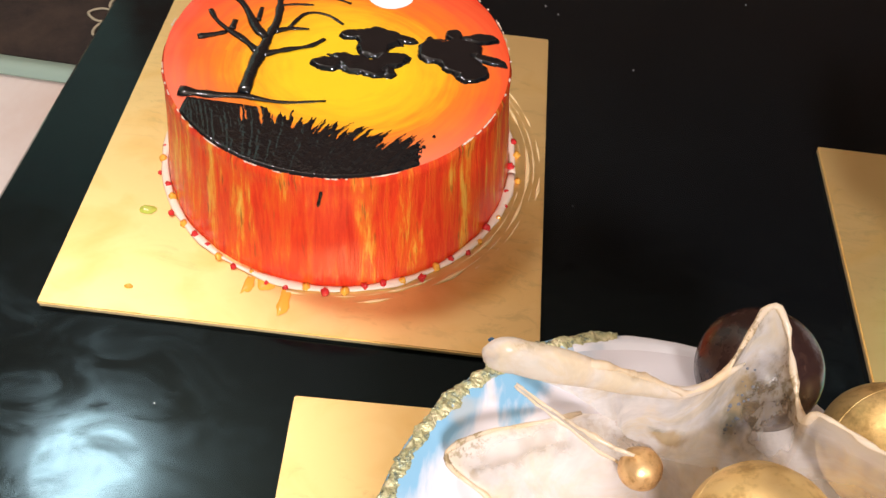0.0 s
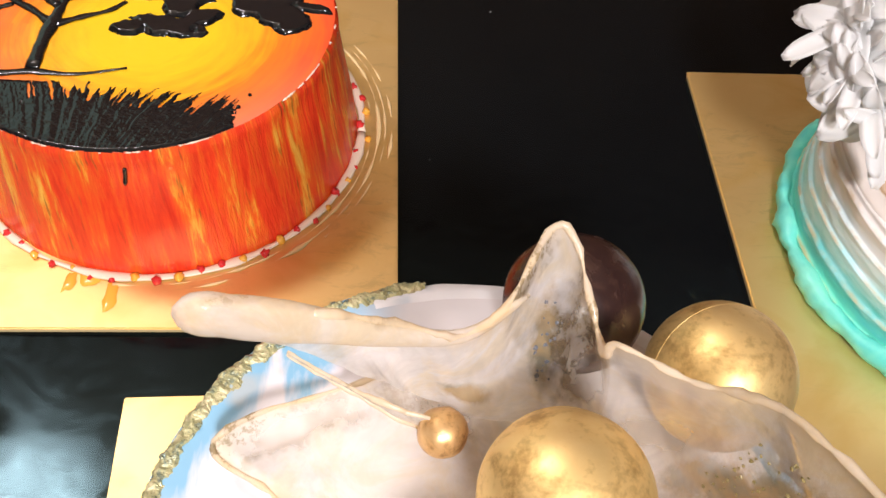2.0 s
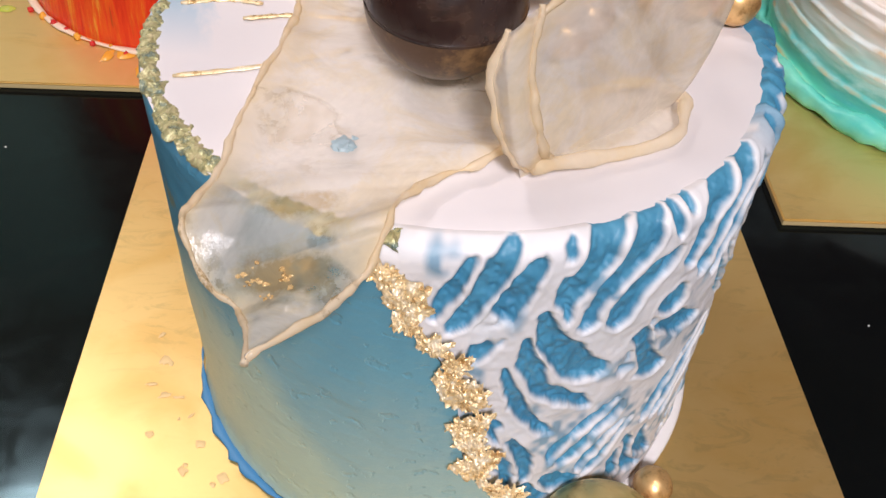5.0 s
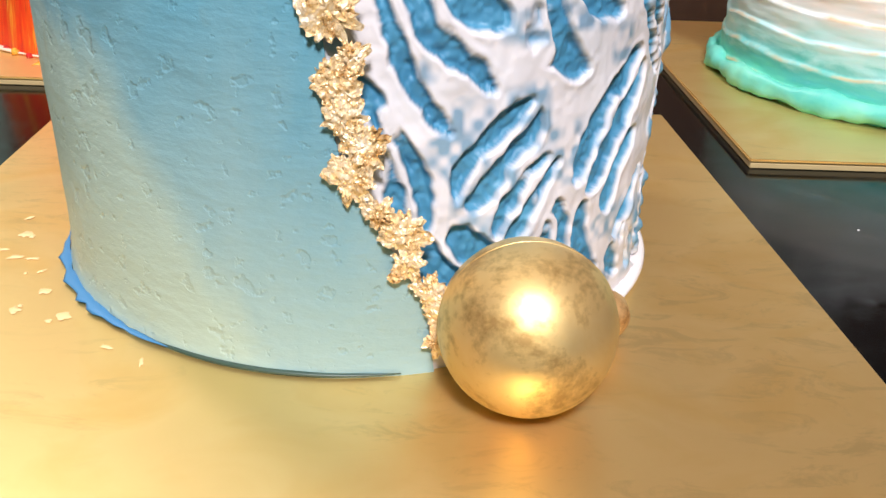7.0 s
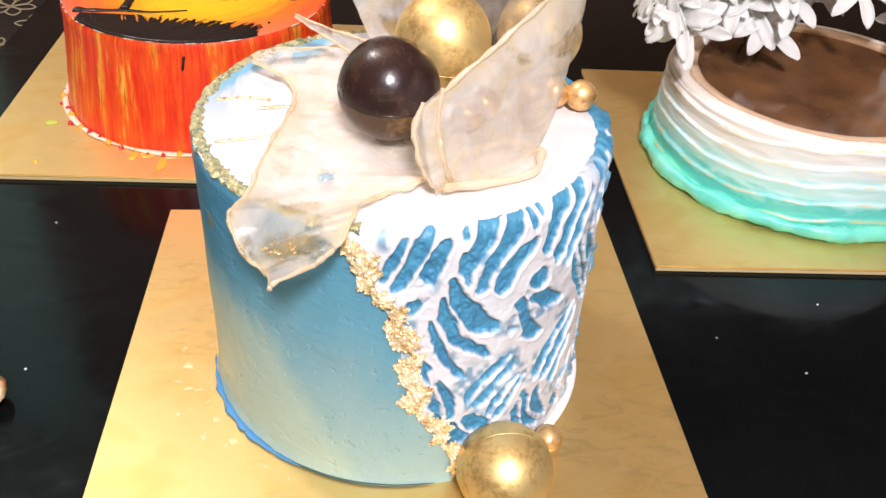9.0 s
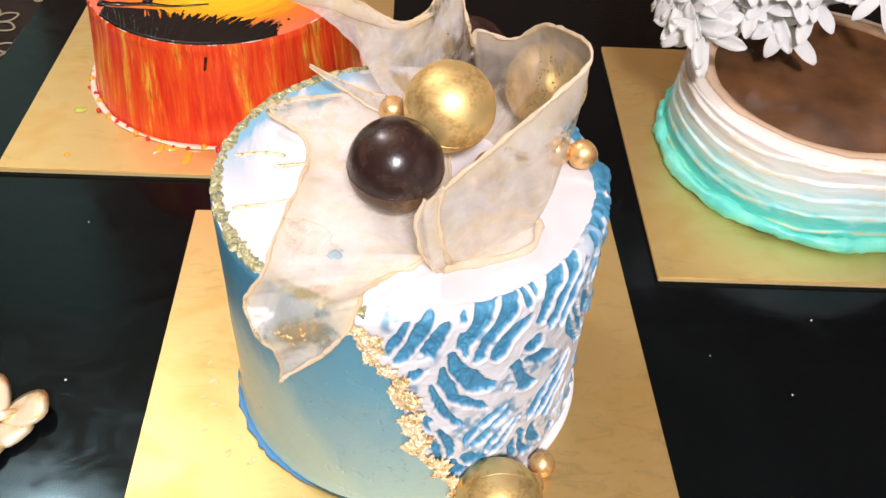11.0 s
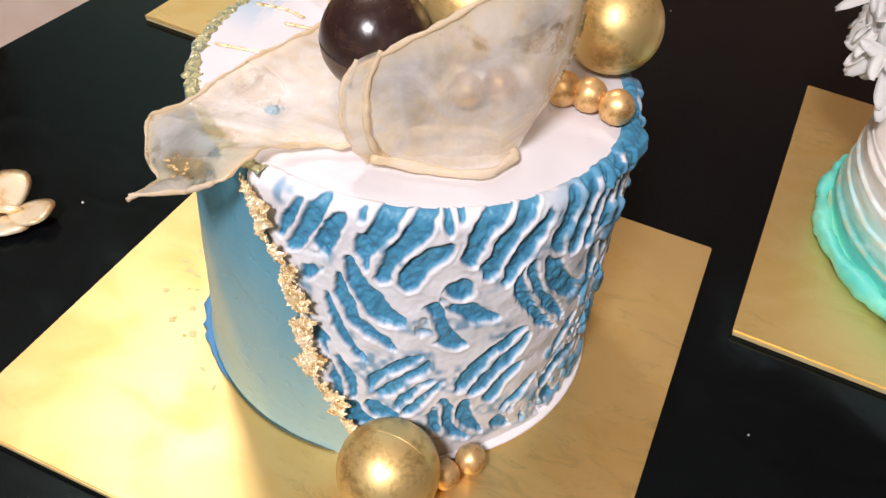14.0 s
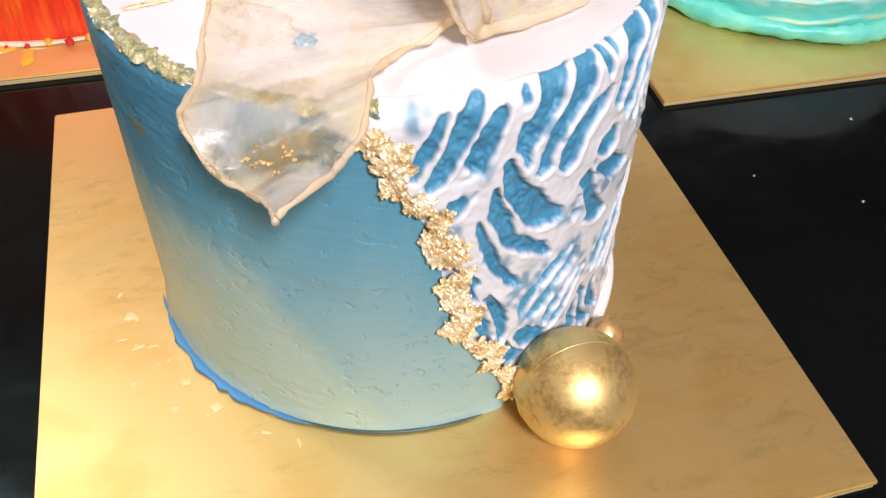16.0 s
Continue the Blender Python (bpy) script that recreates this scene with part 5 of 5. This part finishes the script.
# ---- white flowers ----
def petal_mesh(length, width, curl):
    verts, nu, nv = [], 11, 5
    for i in range(nu):
        u = i / (nu - 1)
        w = width * (0.45 + 0.55 * math.sin(math.pi * min(1, u * 0.62 + 0.10))) * max(0.1, 1 - max(0.0, (u - 0.68) / 0.32) ** 2) ** 0.5
        for k in range(nv):
            q = k / (nv - 1) * 2 - 1
            verts.append((u * length, q * w / 2, 0.0016 * q * q + curl * length * (math.sin(u * 1.9) * 0.55 - u * u * 0.75)))
    fs = grid_faces(nu, nv)
    n = len(verts)
    low = [(a, b, c - 0.0004) for a, b, c in verts]
    fs2 = [tuple(i + n for i in f[::-1]) for f in fs]
    rim = [i * nv for i in range(nu)] + [(nu - 1) * nv + k for k in range(1, nv)] + [i * nv + nv - 1 for i in range(nu - 2, -1, -1)] + [k for k in range(nv - 2, 0, -1)]
    side = [(rim[i], rim[i - 1], rim[i - 1] + n, rim[i] + n) for i in range(len(rim))]
    return mesh_from("petal", verts + low, fs + fs2 + side, M_PETAL)


PETALS = [petal_mesh(0.029, 0.0102, 0.30), petal_mesh(0.025, 0.0110, 0.55), petal_mesh(0.031, 0.0092, 0.10)]
THROAT = mesh_from("flower_tube", *tube_data([(0, 0, -0.020), (0, 0, -0.010), (0, 0, 0.0)], [0.0014, 0.0017, 0.0026], 8, 1.0, (0, 1, 0)), M_PETAL)
STEM = mesh_from("stem", *tube_data([(0, 0, -0.030), (0, 0, -0.024), (0, 0, -0.018)], [0.0009, 0.0012, 0.0017], 6, 1.0, (0, 1, 0)), M_STEM)
rnd = random.Random(11)


def flower(x, y, z, direction):
    t = new("white_flower")
    q = Vector(direction).to_track_quat("Z", "Y").to_matrix().to_4x4()
    t.matrix_world = Matrix.Translation((x, y, z)) @ q @ pose(0, 0, 0, 0, 0, rnd.uniform(0, 60))
    tagged(t, "white long-petalled flower heaped on the teal cake", "flower", "white flowers on the teal cake")
    part_mesh("flower_tube", THROAT, t)
    part_mesh("stem", STEM, t, "pale green stem")
    for ring, lift in ((0, 8), (1, 34)):
        for k in range(6 if ring == 0 else 2):
            p = part_mesh("petal", PETALS[rnd.randrange(3)], t)
            s = rnd.uniform(0.8, 1.1) * (1 if ring == 0 else 0.72)
            p.matrix_local = pose(0, 0, 0.0008 * ring, 0, 0, k * (60 if ring == 0 else 120) + rnd.uniform(-12, 12)) @ pose(0, 0, 0, rnd.uniform(-14, 14), -lift + rnd.uniform(-16, 14), 0) @ Matrix.Diagonal((s, s, s, 1))


for k in range(34):
    a = radians(60 + 200 * ((k * 0.618) % 1))
    d = 0.3 + 0.7 * ((k * 0.381) % 1)
    fx, fy = 0.385 + 0.078 * d * math.cos(a), 0.408 + 0.042 * d * math.sin(a)
    fz = 0.090 + 0.055 * rnd.random() * (1.1 - 0.4 * d)
    flower(fx, fy, fz, (1.0 * math.cos(a) * d, 0.8 * math.sin(a) * d - 0.45, 0.55 + 0.4 * rnd.random()))
for k in range(11):
    a = radians(130 + 120 * ((k * 0.618) % 1))
    flower(0.318 + 0.024 * math.cos(a), 0.392 + 0.026 * math.sin(a), 0.098 + 0.040 * ((k * 0.381) % 1), (1.2 * math.cos(a), 0.8 * math.sin(a) - 0.3, rnd.uniform(0.1, 0.8)))
for k in range(10):
    flower(0.41 + 0.013 * k, 0.398 + rnd.uniform(-0.008, 0.03), 0.088 + rnd.uniform(0, 0.045), (rnd.uniform(-0.4, 0.4), -0.9, rnd.uniform(0.1, 0.9)))


# ---- butterfly ----
def wing_mesh(length, width):
    out = [(0, 0)] + [(length * (0.5 - 0.5 * math.cos(math.pi * j / 9)) , width * math.sin(math.pi * j / 9) ** 0.8 * (0.5 + 0.5 * j / 9) * 0.62) for j in range(1, 9)] + [(length, 0)]
    out += [(x, -0.75 * y) for x, y in out[-2:0:-1]]
    vs, fs = blob_data(out, 0.0012, rings=3)
    n = len(out)
    fs.append(tuple(range(n))[::-1])
    return mesh_from("wing", vs, fs, M_WING)


def butterfly():
    t = thing("butterfly_ornament", -0.062, 0.124, 0.001, "cream and gold butterfly ornament lying on the black table", "ornament")
    big, small = wing_mesh(0.026, 0.026), wing_mesh(0.020, 0.024)
    for w, me, lift in ((18, big, 14), (118, big, 22), (-38, small, 8), (-98, big, 10), (165, small, 12)):
        p = part_mesh("wing", me, t)
        p.matrix_local = pose(0, 0, 0.001, 0, 0, w) @ pose(0, 0, 0, 0, -lift, 0)
    line = spline([(-0.010, -0.006, 0.003), (0, 0, 0.0045), (0.009, 0.005, 0.004)], 12)
    part_mesh("body", mesh_from("body", *tube_data(line, [0.0008, 0.0016, 0.002, 0.0022, 0.0023, 0.0022, 0.0024, 0.0026, 0.0024, 0.002, 0.0018, 0.0008], 8), M_WING), t, "ribbed gold body")


butterfly()


# ---- room things beyond the table ----
def embroidered_rug():
    t = thing("patterned_rug", -0.85, 1.5, FLOOR_Z, "dark brown rug with cream embroidered scrolls on the floor", "rug")
    part("rug_base", box_bm(-0.75, 0.75, -0.55, 0.45, 0.0, 0.014, 0.004), M_FABRIC, t)
    part("binding", box_bm(-0.75, 0.75, -0.585, -0.552, 0.0, 0.012, 0.004), M_BINDING, t, "pale green bound edge")
    for k in range(34):
        cx, cy = 0.02 + 0.62 * ((k * 0.618) % 1), -0.48 + 0.026 * k
        for j in range(6):
            w = j * 1.05 + k
            r = 0.034
            line = spline([(cx, cy, 0.0155), (cx + r * math.cos(w - 0.4), cy + r * math.sin(w - 0.4), 0.0165), (cx + 1.5 * r * math.cos(w), cy + 1.5 * r * math.sin(w), 0.0165), (cx + r * math.cos(w + 0.45), cy + r * math.sin(w + 0.45), 0.0165), (cx, cy, 0.0155)], 20)
            part_mesh("scroll", mesh_from("scroll", *tube_data(line, [0.0022] * 20, 6, 0.6), M_THREAD), t, "cream thread scroll")
    return t


embroidered_rug()


def shag_rug():
    t = thing("shag_rug", 0.75, 1.75, FLOOR_Z, "brown and rose striped shaggy rug on the floor", "rug")
    part("backing", box_bm(-0.75, 1.0, -0.6, 0.2, 0.0, 0.012, 0.004), M_SHAG, t)
    rn = random.Random(3)
    tufts = []
    for k in range(2600):
        x, y = rn.uniform(-0.74, 0.98), rn.uniform(-0.6, 0.1)
        h, lx, ly = rn.uniform(0.012, 0.03), rn.uniform(-0.012, 0.012), rn.uniform(-0.03, 0.0)
        tufts.append(([(x - 0.002, y, 0.011), (x + 0.002, y, 0.011), (x + lx, y + ly, 0.011 + h)], [(0, 1, 2)]))
    me = mesh_from("tufts", *join(tufts), M_SHAG, False)
    tagged(part_mesh("tufts", me, t, "loose pile"), kind="stuff")


shag_rug()


def globe_lamp():
    """Metal canopy and rod of the hanging globe lamp."""
    t = thing("globe_lamp", -0.75, 0.88, 1.7, "hanging globe lamp on a metal rod", "lamp")
    part("rod", box_bm(-0.006, 0.006, -0.006, 0.006, 0.16, 0.43, 0.002), M_METAL, t)
    prof = [(0.0, 0.43), (0.05, 0.43), (0.055, 0.445), (0.05, 0.45), (0.0, 0.45)]
    vs = [(r * math.cos(k * math.pi / 12), r * math.sin(k * math.pi / 12), z) for k in range(24) for r, z in prof]
    part_mesh("canopy", mesh_from("canopy", vs, grid_faces(24, 5, True), M_METAL), t)


globe_lamp()

# crumbs on the table and boards
rn = random.Random(21)
specks = []
for k in range(90):
    x, y = rn.uniform(-0.17, 0.9), rn.uniform(-0.3, 0.65)
    r = rn.uniform(0.0003, 0.0008)
    vs, f = ball_data(r, 6, 4, dent=0.4, seed=k)
    specks.append(([(p.x + x, p.y + y, p.z * 0.6 + r * 0.5) for p in vs], f))
tagged(new("table_specks", mesh_from("table_specks", *join(specks), M_DUST)), "tiny pale crumbs scattered on the black glass", "crumbs", kind="stuff")
specks = []
for k in range(16):
    a, q = rn.gauss(-150, 14), rn.uniform(0.095, 0.110)
    x, y = BX + q * math.cos(radians(a)), BY + q * math.sin(radians(a))
    vs, f = blob_data(ragged(x, y, rn.uniform(0.0005, 0.0026), rn.uniform(0.0005, 0.0020), 14, 0.8, rn.uniform(0, 3), k), 0.0003, rings=2)
    specks.append(([(a2, b2, c2 + 0.0042) for a2, b2, c2 in vs], f))
tagged(new("board_smears", mesh_from("board_smears", *join(specks), M_SMEAR)), "pale cream smears on the gold board", "smears", kind="stuff")
